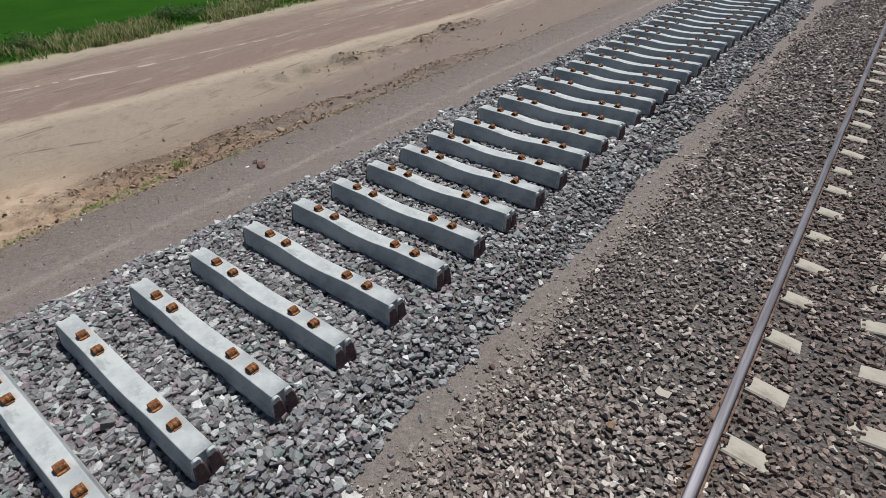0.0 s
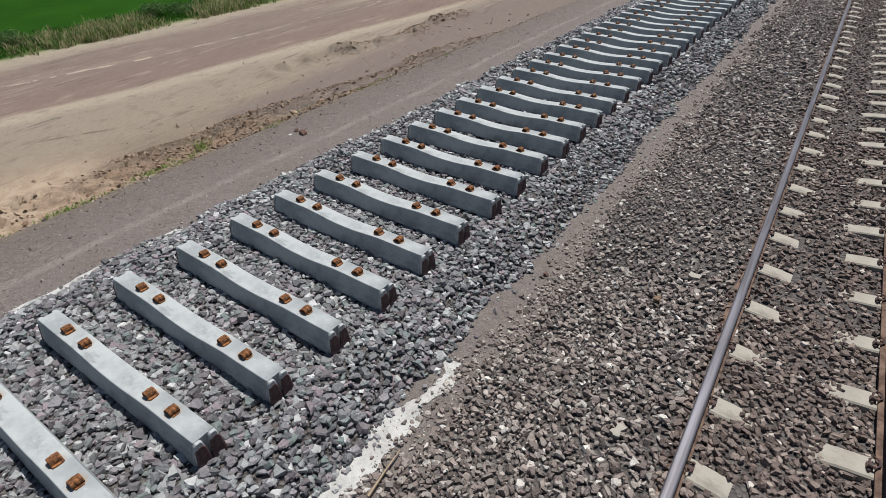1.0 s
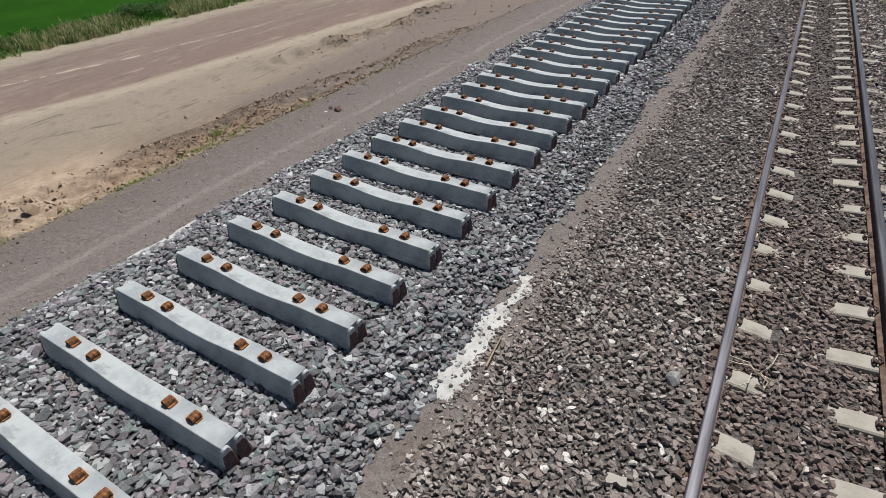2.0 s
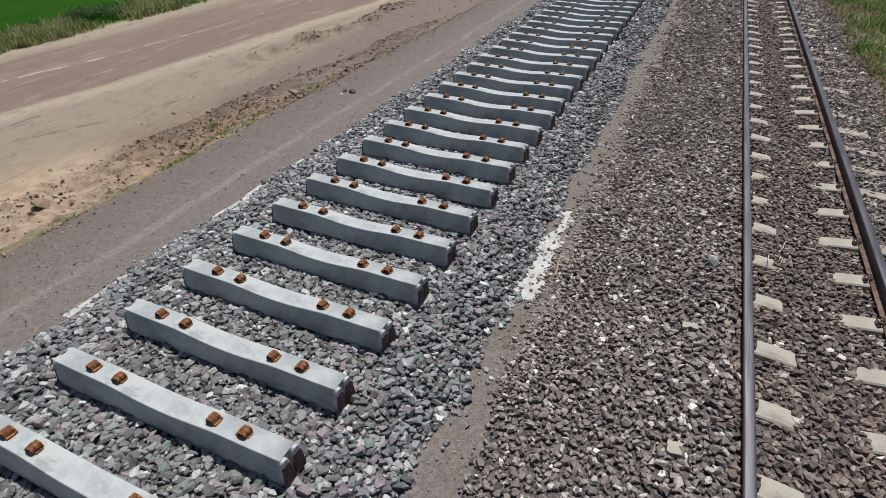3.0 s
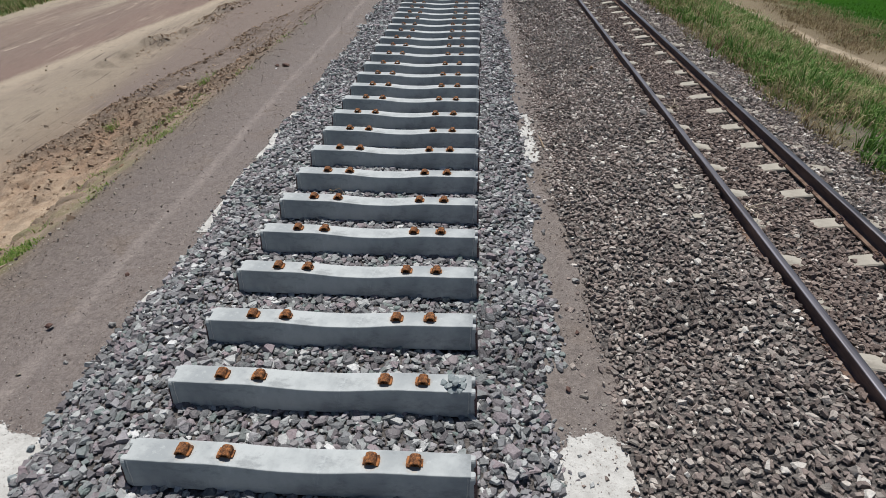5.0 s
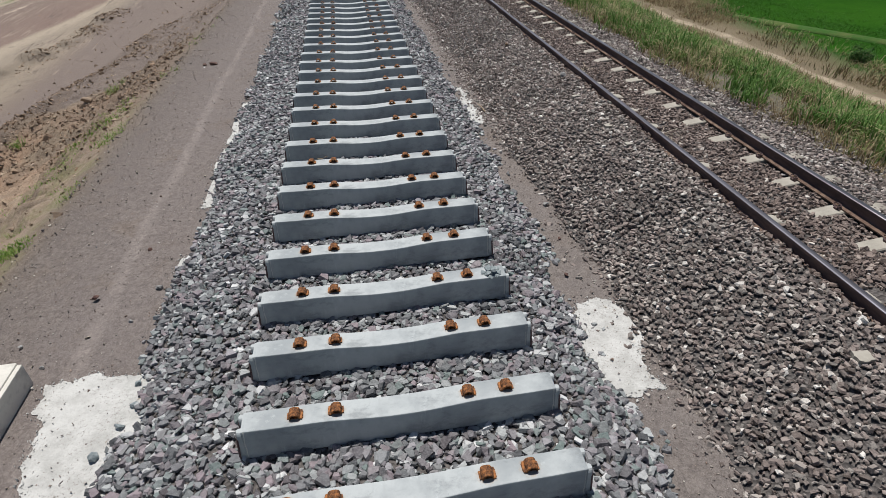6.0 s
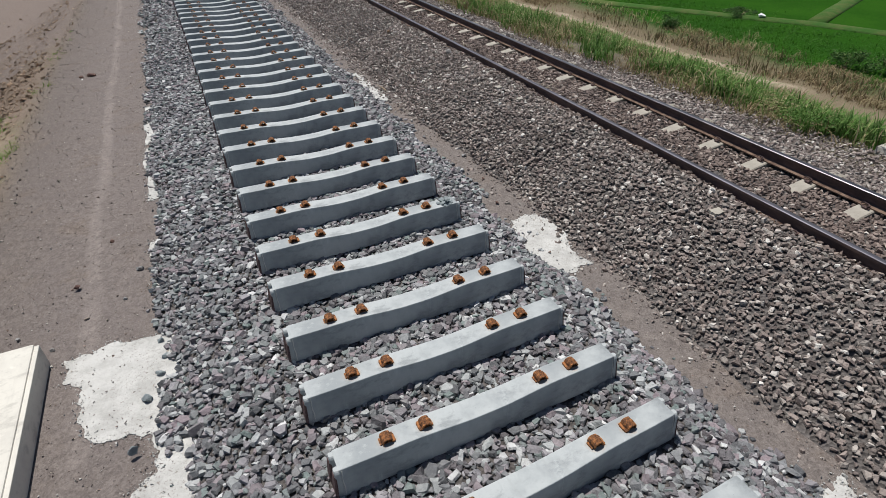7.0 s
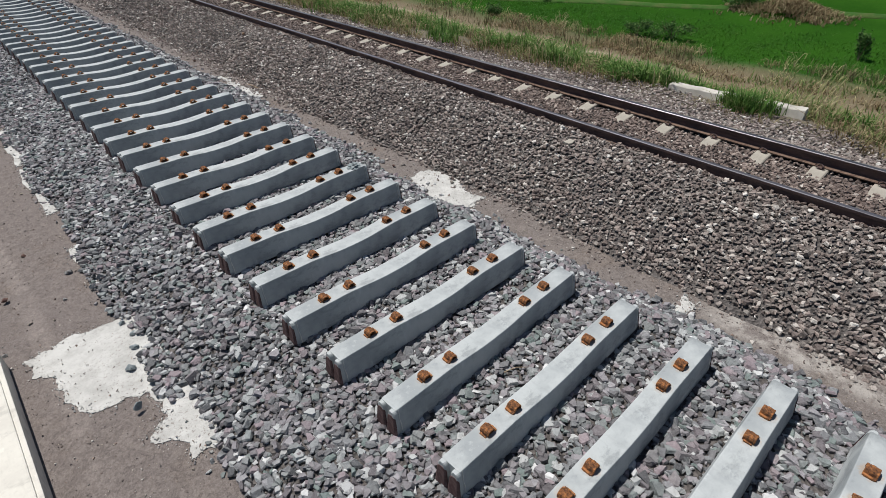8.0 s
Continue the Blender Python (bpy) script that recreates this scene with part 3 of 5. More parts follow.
def rail_clip():
    """A cast saddle: a hollow arch with a flange, open at both ends."""
    outer = [(-0.037, 0.0), (-0.037, 0.028), (-0.031, 0.042), (-0.016, 0.050), (0.008, 0.050), (0.022, 0.043), (0.029, 0.030), (0.033, 0.014), (0.046, 0.011), (0.047, 0.0)]
    inner = [(0.028, 0.0), (0.025, 0.012), (0.021, 0.027), (0.015, 0.036), (0.005, 0.041), (-0.013, 0.041), (-0.024, 0.035), (-0.029, 0.025), (-0.030, 0.012), (-0.030, 0.0)]
    ring = outer + inner
    rings = [[(px * k0, y, pz * k0 * 0.84) for px, pz in ring] for y, k0 in ((-0.036, 0.94), (-0.032, 1.0), (-0.012, 1.0), (-0.008, 1.05), (0.008, 1.05), (0.012, 1.0), (0.032, 1.0), (0.036, 0.94))]
    bm = loft(bmesh.new(), rings)
    box(bm, -0.050, 0.050, -0.026, 0.026, -0.004, 0.005, 0.002)
    return bm


def arch(z, wide):
    """Half the breadth of a rib at a height: wide below, round at the top."""
    w = 0.053 - 0.021 * z / 0.19
    if z > 0.178:
        w *= math.sqrt(max(0.0, 1 - ((z - 0.178) / 0.032) ** 2))
    return max(w, 0.004) * wide


def rib_depth(z):
    return 0.046 - 0.075 * z


def end_rib(sign):
    """A tapered rib of concrete on the sleeper's end, flush with the top and standing out below."""
    rings = []
    for z in (0.0, 0.05, 0.10, 0.14, 0.172, 0.188, 0.199, 0.206):
        w, d = arch(z, 1.0), max(rib_depth(z), 0.012)
        rings.append([(0, -w, z), (0, w, z), (sign * d * 0.8, w * 0.92, z), (sign * d, w * 0.66, z), (sign * d, -w * 0.66, z), (sign * d * 0.8, -w * 0.92, z)])
    return loft(bmesh.new(), rings)


def rib_cap(sign):
    """The dark painted face of a rib."""
    rings = []
    for z in (0.0, 0.05, 0.10, 0.14, 0.158, 0.168, 0.174):
        top = math.sqrt(max(0.02, 1 - (max(0, z - 0.14) / 0.035) ** 2))
        w, d = (arch(z, 1.0) + 0.003) * top, max(rib_depth(z), 0.012)
        rings.append([(sign * d * 0.70, -w, z), (sign * d * 0.70, w, z), (sign * (d * 0.8 + 0.003), w * 0.95, z), (sign * (d + 0.004), w * 0.68, z), (sign * (d + 0.004), -w * 0.68, z), (sign * (d * 0.8 + 0.003), -w * 0.95, z)])
    return loft(bmesh.new(), rings)


def corner_bead(sign, side):
    """A rough seam of pale mortar down a corner of the sleeper's end."""
    r = random.Random(sign * 3 + side)
    pts = []
    for i in range(12):
        z = 0.004 + 0.200 * i / 11
        pts.append((sign * (1.004 + r.uniform(-0.003, 0.003)), side * (0.112 - 0.034 * z / 0.21 - 0.001), z))
    return tube(bmesh.new(), pts, [r.uniform(0.0022, 0.0046) for _ in pts], 5)


def build_sleeper():
    s = new("concrete_sleeper")
    tagged(s, "new pale grey concrete sleeper with rusty rail clips on grey ballast", "railway sleeper", "row of new sleepers")
    body = part("body", sleeper_body(), M_CONCRETE, s)
    clip = None
    for cx in CLIPS:
        if clip is None:
            clip = part("rail_clip", rail_clip(), M_RUST, s, "rusty cast clip")
        else:
            o = new("rail_clip", clip.data)
            o.parent = s
            o["label"] = "rusty cast clip"
            clip = o
        clip.location = (cx, 0, seat_height(cx) + 0.002)
        if cx in (-0.435, 0.69):
            clip.rotation_euler = (0, 0, math.pi)
    for sign in (-1, 1):
        rib = cap = None
        for y in (-0.058, 0.058):
            if rib is None:
                rib = part("end_rib", end_rib(sign), M_CONCRETE, s)
                cap = part("rib_face", rib_cap(sign), M_MAROON, s, "dark maroon painted face of a rib")
            else:
                rib, cap = new("end_rib", rib.data), new("rib_face", cap.data)
                rib.parent = cap.parent = s
                cap["label"] = "dark maroon painted face of a rib"
            for o in (rib, cap):
                o.location = (sign * 1.016, y * 0.93, 0.0)
        for side in (-1, 1):
            part("corner_bead", corner_bead(sign, side), M_MORTAR, s, "rough seam of pale mortar")
    return s


# offset along the sleeper, place along the line and skew in degrees
LAID = {-11: (0.035, -6.69, 1.4), -10: (0.034, -6.11, 1.1), -9: (0.028, -5.535, 1.6), -8: (0.029, -4.931, 1.8), -7: (0.03, -4.313, 2.2), -6: (0.018, -3.715, 0.6), -5: (-0.016, -3.11, 0.6), -4: (0.0, -2.50, 0.2),
        -3: (0.0, -1.858, 0.2), -2: (-0.005, -1.25, 0.4), -1: (-0.005, -0.63, 1.0), 0: (0.0, -0.006, 0.1), 1: (0.0, 0.617, 0.4), 2: (-0.004, 1.233, 0.0), 3: (-0.004, 1.862, 0.2), 4: (0.0, 2.492, -0.2),
        5: (0.002, 3.113, 0.2), 6: (-0.01, 3.735, -0.4), 7: (0.004, 4.345, -0.9), 8: (0.004, 4.97, -0.8), 9: (-0.008, 5.575, -0.6), 10: (-0.004, 6.195, -0.4)}
SLEEPERS = []
sleeper = build_sleeper()
rs = random.Random(3)
for j in range(-20, 41):
    dx, y, a = LAID.get(j, (0.06 if j < 0 else rs.uniform(-0.015, 0.015), 0.62 * j + (0.05 if j < 0 else rs.uniform(-0.015, 0.015)), 1.5 if j < 0 else rs.uniform(-0.8, 0.8)))
    SLEEPERS.append((dx, y))
    m = pose(dx, y, 0.002, rs.uniform(-0.5, 0.5), rs.uniform(-0.25, 0.25), a)
    if j == -20:
        sleeper.matrix_basis = m
    else:
        copy_thing(sleeper, m)

# ---- the old track ----
TIE0, TIE_STEP = 1.55, 0.61
TIES = [TIE0 + TIE_STEP * i for i in range(-23, 40)]
RAILS = ((3.583, 0.245), (4.612, 0.272))


def tie_body():
    rings = []
    for x in (-1.0, -0.98, -0.7, -0.45, -0.3, -0.12, 0.12, 0.3, 0.45, 0.7, 0.98, 1.0):
        h = 0.20 - 0.045 * (1 - float(smooth01(0.12, 0.42, abs(x)))) - 0.04 * float(smooth01(0.62, 1.0, abs(x)))
        t = 0.080 - (0.006 if abs(x) > 0.99 else 0)
        rings.append([(x, -0.12, 0), (x, 0.12, 0), (x, t + 0.004, h - 0.010), (x, t - 0.008, h), (x, -t + 0.008, h), (x, -t - 0.004, h - 0.010)])
    return loft(bmesh.new(), rings)


def spring_clip():
    bm = bmesh.new()
    pts = [(0.0, -0.045, 0.012), (0.0, 0.0, 0.014), (0.0, 0.04, 0.022), (0.018, 0.058, 0.036), (0.042, 0.040, 0.040), (0.048, 0.0, 0.034), (0.030, -0.022, 0.030), (-0.012, -0.020, 0.034)]
    tube(bm, pts, [0.008] * len(pts), 6)
    box(bm, -0.014, 0.022, -0.022, 0.022, -0.006, 0.020, 0.004)
    return bm


def build_tie():
    s = new("old_sleeper")
    tagged(s, "weathered cream concrete sleeper half buried in old brown ballast", "railway sleeper", "sleepers of the old track")
    part("body", tie_body(), M_TIE, s)
    clip = None
    for rail_x in (-0.515, 0.515):
        for side in (-1, 1):
            if clip is None:
                clip = part("spring_clip", spring_clip(), M_RAIL, s, "dark rusty spring clip")
            else:
                clip = new("spring_clip", clip.data)
                clip.parent = s
                clip["label"] = "dark rusty spring clip"
            clip.location = (rail_x + side * 0.085, 0.0, 0.198)
            clip.rotation_euler = (0, 0, 0 if side < 0 else math.pi)
    return s


tie = build_tie()
for i, y in enumerate(TIES):
    m = pose(4.097, y + rs.uniform(-0.015, 0.015), 0.058, 0, -1.4, rs.uniform(-0.8, 0.8))
    if i == 0:
        tie.matrix_basis = m
    else:
        copy_thing(tie, m)


def rail_profile():
    half = [(0.058, 0.0), (0.058, 0.010), (0.020, 0.022), (0.0085, 0.034), (0.0085, 0.094), (0.016, 0.102), (0.033, 0.108), (0.034, 0.132)]
    return half


def build_rail(x, z, lean, top):
    r = new("rail")
    tagged(r, "long straight rusty steel rail with a worn bright top", "rail", "rails of the old track")
    half = rail_profile()
    ring = half + [(-a, b) for a, b in half[::-1]]
    ys = [-60, -20, Y0, 0, 10, Y1, 60, 260]
    part("rail_body", loft(bmesh.new(), [[(a, y, b) for a, b in ring] for y in ys]), M_RAIL, r)
    foot = [(-0.060, 0.0), (0.060, 0.0), (0.060, 0.0115), (0.022, 0.0235), (-0.022, 0.0235), (-0.060, 0.0115)]
    part("rail_foot", loft(bmesh.new(), [[(a, y, b) for a, b in foot] for y in ys]), M_FOOT, r, "dusty rust-brown foot of the rail")
    crown = [(-0.0335, 0.1300), (0.0335, 0.1300), (0.0330, 0.1340), (0.0298, 0.1375), (0.0245, 0.1395), (0.016, 0.1408), (0.0, 0.1415), (-0.016, 0.1408), (-0.0245, 0.1395), (-0.0298, 0.1375), (-0.0330, 0.1340)]
    part("running_surface", loft(bmesh.new(), [[(a, y, b) for a, b in crown] for y in ys]), top, r, "worn bright steel running surface", smooth=True)
    r.matrix_basis = pose(x, 0, z, 0, lean, 0)
    return r


for (x, z), lean, top in zip(RAILS, (1.5, -1.5), (M_DULL, M_STEEL)):
    build_rail(x, z, lean, top)


# ---- loose stone ----
def rock_templates(n, points, seed, flat=0.65):
    r = random.Random(seed)
    out = []
    for _ in range(n):
        bm = bmesh.new()
        for _ in range(points):
            v = Vector((r.gauss(0, 1), r.gauss(0, 1), r.gauss(0, 1))).normalized() * r.uniform(0.75, 1.0)
            bm.verts.new((v.x, v.y * r.uniform(0.65, 0.9), v.z * flat))
        got = bmesh.ops.convex_hull(bm, input=bm.verts[:])
        bmesh.ops.delete(bm, geom=[v for v in bm.verts if not v.link_faces], context="VERTS")
        bmesh.ops.triangulate(bm, faces=bm.faces[:])
        bmesh.ops.recalc_face_normals(bm, faces=bm.faces[:])
        bm.verts.index_update()
        out.append((np.array([v.co[:] for v in bm.verts]), np.array([[v.index for v in f.verts] for f in bm.faces])))
        bm.free()
    return out


def shard_templates(n, seed, thick):
    """Broken stone: a plate of four to six sides with a flat, skew top and sloping edges."""
    r = random.Random(seed)
    out = []
    for _ in range(n):
        bm = bmesh.new()
        k0 = r.choice((4, 4, 5, 5, 6))
        tilt_x, tilt_y = r.uniform(-0.35, 0.35), r.uniform(-0.35, 0.35)
        a0 = r.uniform(0, math.tau)
        long_, t = r.uniform(0.45, 0.95), thick * r.uniform(0.6, 1.3)
        for i in range(k0):
            a = a0 + math.tau * (i + r.uniform(-0.38, 0.38)) / k0
            q = r.uniform(0.72, 1.2)
            x, y = math.cos(a) * q, math.sin(a) * q * long_
            bm.verts.new((x, y, -t * r.uniform(0.0, 0.9)))
            f = r.uniform(0.55, 0.95)
            bm.verts.new((x * f, y * f, t * (1 + tilt_x * x + tilt_y * y) * r.uniform(0.9, 1.0)))
        bmesh.ops.convex_hull(bm, input=bm.verts[:])
        bmesh.ops.delete(bm, geom=[v for v in bm.verts if not v.link_faces], context="VERTS")
        bmesh.ops.triangulate(bm, faces=bm.faces[:])
        bmesh.ops.recalc_face_normals(bm, faces=bm.faces[:])
        bm.verts.index_update()
        out.append((np.array([v.co[:] for v in bm.verts]), np.array([[v.index for v in f.verts] for f in bm.faces])))
        bm.free()
    return out


def random_turns(n, tilt, rng):
    """Rotation matrices: any heading, tilted by about tilt radians."""
    h = rng.uniform(0, math.tau, n)
    ax = rng.uniform(0, math.tau, n)
    a = rng.normal(0, tilt, n)
    c, s = np.cos(h), np.sin(h)
    z = np.zeros(n)
    o = np.ones(n)
    rz = np.stack([np.stack([c, -s, z], -1), np.stack([s, c, z], -1), np.stack([z, z, o], -1)], 1)
    ux, uy = np.cos(ax), np.sin(ax)
    ca, sa = np.cos(a), np.sin(a)
    t = 1 - ca
    rt = np.stack([np.stack([ca + ux * ux * t, ux * uy * t, uy * sa], -1), np.stack([ux * uy * t, ca + uy * uy * t, -ux * sa], -1), np.stack([-uy * sa, ux * sa, ca], -1)], 1)
    return rt @ rz


def scatter(name, templates, pos, size, turns, material, parent=None, label="", category="", rng=RNG):
    pick = rng.integers(0, len(templates), len(pos))
    vs, ts, base = [], [], 0
    for i, (v, t) in enumerate(templates):
        w = np.nonzero(pick == i)[0]
        if not len(w):
            continue
        p = np.einsum("nij,nvj->nvi", turns[w], v[None] * size[w][:, None, None]) + pos[w][:, None]
        vs.append(p.reshape(-1, 3))
        ts.append((t[None] + (np.arange(len(w)) * len(v))[:, None, None] + base).reshape(-1, 3))
        base += p.shape[0] * p.shape[1]
    ob = from_arrays(name, np.concatenate(vs), np.concatenate(ts), material)
    tagged(ob, label, category, kind="stuff")
    if parent:
        ob.parent = parent
    return ob


def jitter_grid(x0, x1, y0, y1, cell, rng):
    gx_, gy_ = np.meshgrid(np.arange(x0, x1, cell), np.arange(y0, y1, cell))
    p = np.stack([gx_.ravel(), gy_.ravel()], -1)
    return p + rng.uniform(-0.5, 0.5, p.shape) * cell * 1.5


ROCKS = shard_templates(44, 5, 0.27) + shard_templates(16, 15, 0.42)
BLOCKS = shard_templates(34, 6, 0.34) + shard_templates(24, 16, 0.52)
SMALL = rock_templates(14, 7, 9, 0.75)


def under_sleeper(x, y):
    hit = np.zeros(len(x), bool)
    for dx, sy in SLEEPERS:
        hit |= (np.abs(x - dx) < 1.05) & (np.abs(y - sy) < 0.104)
    return hit


def lay_stones(bed, name, templates, p, zf, sizes, sink, material, near, label, tilt=0.5):
    """Stones over a bed: those in the stretch near are single pieces, the rest one mass."""
    n = len(p)
    size = RNG.choice(sizes, n) * RNG.uniform(0.85, 1.15, n) * np.where((p[:, 1] < Y0) | (p[:, 1] > 10), 1.4, 1.04)
    z = zf(p[:, 0], p[:, 1]) + size * RNG.uniform(-0.22, 0.24, n) + sink
    pos = np.column_stack([p, z])
    turns = random_turns(n, tilt, RNG)
    single = np.nonzero((p[:, 0] > near[0]) & (p[:, 0] < near[1]) & (p[:, 1] > near[2]) & (p[:, 1] < near[3]))[0][:280]
    mass = np.setdiff1d(np.arange(n), single)
    scatter(name, templates, pos[mass], size[mass], turns[mass], material, bed, label)
    meshes = []
    for v, t in templates:
        me = bpy.data.meshes.new("stone")
        me.from_pydata(v.tolist(), [], t.tolist())
        me.materials.append(material)
        meshes.append(me)
    for i in single:
        o = new("stone", meshes[int(RNG.integers(0, len(meshes)))])
        o.parent = bed
        o.matrix_basis = Matrix.Translation(pos[i]) @ Matrix(turns[i].tolist()).to_4x4() @ Matrix.Scale(float(size[i]), 4)


g1 = jitter_grid(-2.02, 1.74, Y0, 6.5, 0.0365, RNG)
g2 = np.concatenate([jitter_grid(-2.02, 1.74, 6.5, 11, 0.045, RNG), jitter_grid(-2.02, 1.74, 11, Y1, 0.064, RNG)])
g3 = jitter_grid(-2.02, 1.74, -12.5, Y0, 0.095, RNG)
p = np.concatenate([g1, g2, g3])
p = p[(grey_z(p[:, 0], p[:, 1]) > -0.222) & ~under_sleeper(p[:, 0], p[:, 1])]
lay_stones(new_bed, "grey_stones", ROCKS, p, lambda x, y: np.maximum(grey_z(x, y), -0.198), [0.021, 0.030, 0.040, 0.052], -0.006, M_GREY, (1.06, 1.6, -0.9, 0.7), "angular grey crushed stones", 0.36)

# parts of the old sleepers that stay free of stones
bare = []
for y in TIES:
    a, b, c = rs.choice((0.22, 0.28, 0.34) if 1.0 < y < 5.5 else (0.05, 0.16, 0.22, 0.28, 0.34)), rs.choice((0.14, 0.2, 0.26, 0.3)), rs.choice((0.0, 0.0, 0.03, 0.08))
    bare.append((3.62, 3.62 + a, y))
    bare.append((4.57 - b, 4.57, y))
    bare.append((4.66, 4.68 + c, y))


def on_tie(x, y):
    hit = ((x > RAILS[0][0] - 0.030) & (x < RAILS[0][0] + 0.052)) | (np.abs(x - RAILS[1][0]) < 0.05)
    for a, b, ty in bare:
        hit |= (x > a - 0.01) & (x < b) & (np.abs(y - ty) < 0.085)
    return hit


g1 = np.concatenate([jitter_grid(1.85, 4.75, Y0, 6.5, 0.0350, RNG), jitter_grid(4.75, 6.6, Y0, 6.5, 0.043, RNG)])
g2 = np.concatenate([jitter_grid(1.85, 6.3, 6.5, 11, 0.047, RNG), jitter_grid(1.85, 6.3, 11, Y1, 0.066, RNG)])
g3 = jitter_grid(1.85, 6.6, -12.5, Y0, 0.095, RNG)
p = np.concatenate([g1, g2, g3])
keep = RNG.uniform(0, 1, len(p)) < np.interp(p[:, 0] + 0.06 * wave(p[:, 0] * 0, p[:, 1], 2.3, 24) + 0.15 * smooth01(0.8, 2.6, p[:, 1]), [1.97, 2.20], [0.03, 1.0]) * np.interp(p[:, 0] - verge_edge(p[:, 1]), [-0.1, 0.35], [1.0, 0.0])
p = p[keep & ~on_tie(p[:, 0], p[:, 1])]
between = (p[:, 0] > 3.5) & (p[:, 0] < 4.75)
lay_stones(old_bed, "brown_stones", BLOCKS, p[~between],  lambda x, y: np.maximum(old_z(x, y), np.where(x > 5.5, ground_z(x, y) + 0.01, -0.21)), [0.016, 0.022, 0.029, 0.038], -0.004, M_OLD, (2.5, 3.1, -0.5, 0.8), "angular brown crushed stones")
q = p[between]
size = RNG.choice([0.018, 0.026, 0.033, 0.040], len(q))
scatter("rusty_stones", BLOCKS, np.column_stack([q, old_z(q[:, 0], q[:, 1]) + size * RNG.uniform(-0.3, 0.25, len(q)) - 0.008]), size, random_turns(len(q), 0.48, RNG), M_TRACK, old_bed, "rust-stained stones between the rails")

# stray stones and grit on the bare strips
n = 15000
x = np.concatenate([RNG.uniform(-3.95, -1.9, n), RNG.uniform(1.55, 2.2, n // 3)])
y = Y0 + 28 * RNG.uniform(0, 1, len(x)) ** 1.3
size = RNG.gamma(1.6, 0.0030, len(x)) + 0.0025
scatter("path_grit", SMALL, np.column_stack([x, y, ground_z(x, y) + size * 0.25]), size, random_turns(len(x), 0.5, RNG), M_GRIT, label="scattered small grit on the bare gravel strip", category="gravel")
n = 1500
x, y = -4.1 + np.abs(RNG.normal(0, 0.28, n)), RNG.uniform(Y0, 18, n)
size = RNG.gamma(1.6, 0.006, n) + 0.005
scatter("edge_gravel", SMALL, np.column_stack([x, y, ground_z(x, y) + size * 0.25]), np.minimum(size, 0.03), random_turns(n, 0.5, RNG), M_GRIT, label="coarse grey-brown gravel along the edge of the embankment", category="gravel")
n = 3200
x, y = 2.28 - np.abs(RNG.normal(0, 0.22, n)), RNG.uniform(Y0, 16, n)
x = np.maximum(x, 1.64)
size = RNG.gamma(1.8, 0.0045, n) + 0.004
scatter("path_pebbles", SMALL, np.column_stack([x, y, ground_z(x, y) + size * 0.25]), size, random_turns(n, 0.5, RNG), M_OLD, label="small brown stones strewn along the bare strip", category="gravel")
n = 240
x = np.concatenate([RNG.normal(-1.98, 0.05, n), RNG.normal(1.70, 0.06, n)])
y = RNG.uniform(Y0, 18, len(x))
size = RNG.uniform(0.014, 0.036, len(x))
scatter("stray_ballast", ROCKS, np.column_stack([x, y, ground_z(x, y) + size * 0.3]), size, random_turns(len(x), 0.5, RNG), M_GREY, label="stray grey stones along the edge of the bed", category="gravel")
n = 110000
x, y = RNG.uniform(-11.4, -3.9, n), RNG.uniform(-4, 24, n)
d = x - ridge_x(y)
crest = np.exp(-(d / 0.35) ** 2) * smooth01(6.6, 8.2, y) * smooth01(21, 18, y)
loose = smooth01(-0.2, 0.6, d) * (1 - smooth01(-4.8, -4.0, x)) * (0.35 + 0.65 * smooth01(6.0, 8.0, y)) * smooth01(2.5, 5.0, y) * (1 - smooth01(10.8, 12.5, y))
heap = np.exp(-((x - heap_x(y)) / 0.45) ** 2) * smooth01(13.8, 14.4, y)
keep = RNG.uniform(0, 1, n) < np.clip((0.02 + 0.9 * crest + 0.55 * loose + 0.95 * heap + 0.12 * smooth01(-0.2, 0.6, d) * (1 - smooth01(-5.0, -4.2, x)) * smooth01(11, 13, y)) * (0.8 + 1.6 * fbm(x, y, 0.9)), 0.008, 1)
x, y = x[keep], y[keep]
x, y = np.concatenate([x, RNG.uniform(-15, -9, 260)]), np.concatenate([y, RNG.uniform(0, 27, 260)])
size = np.minimum(RNG.gamma(1.2, 0.017, len(x)) + 0.007, 0.13)
scatter("soil_clods", SMALL, np.column_stack([x, y, ground_z(x, y) - size * 0.05]), size, random_turns(len(x), 0.6, RNG), M_CLOD, label="broken orange-brown soil clods on the embankment slope", category="soil")


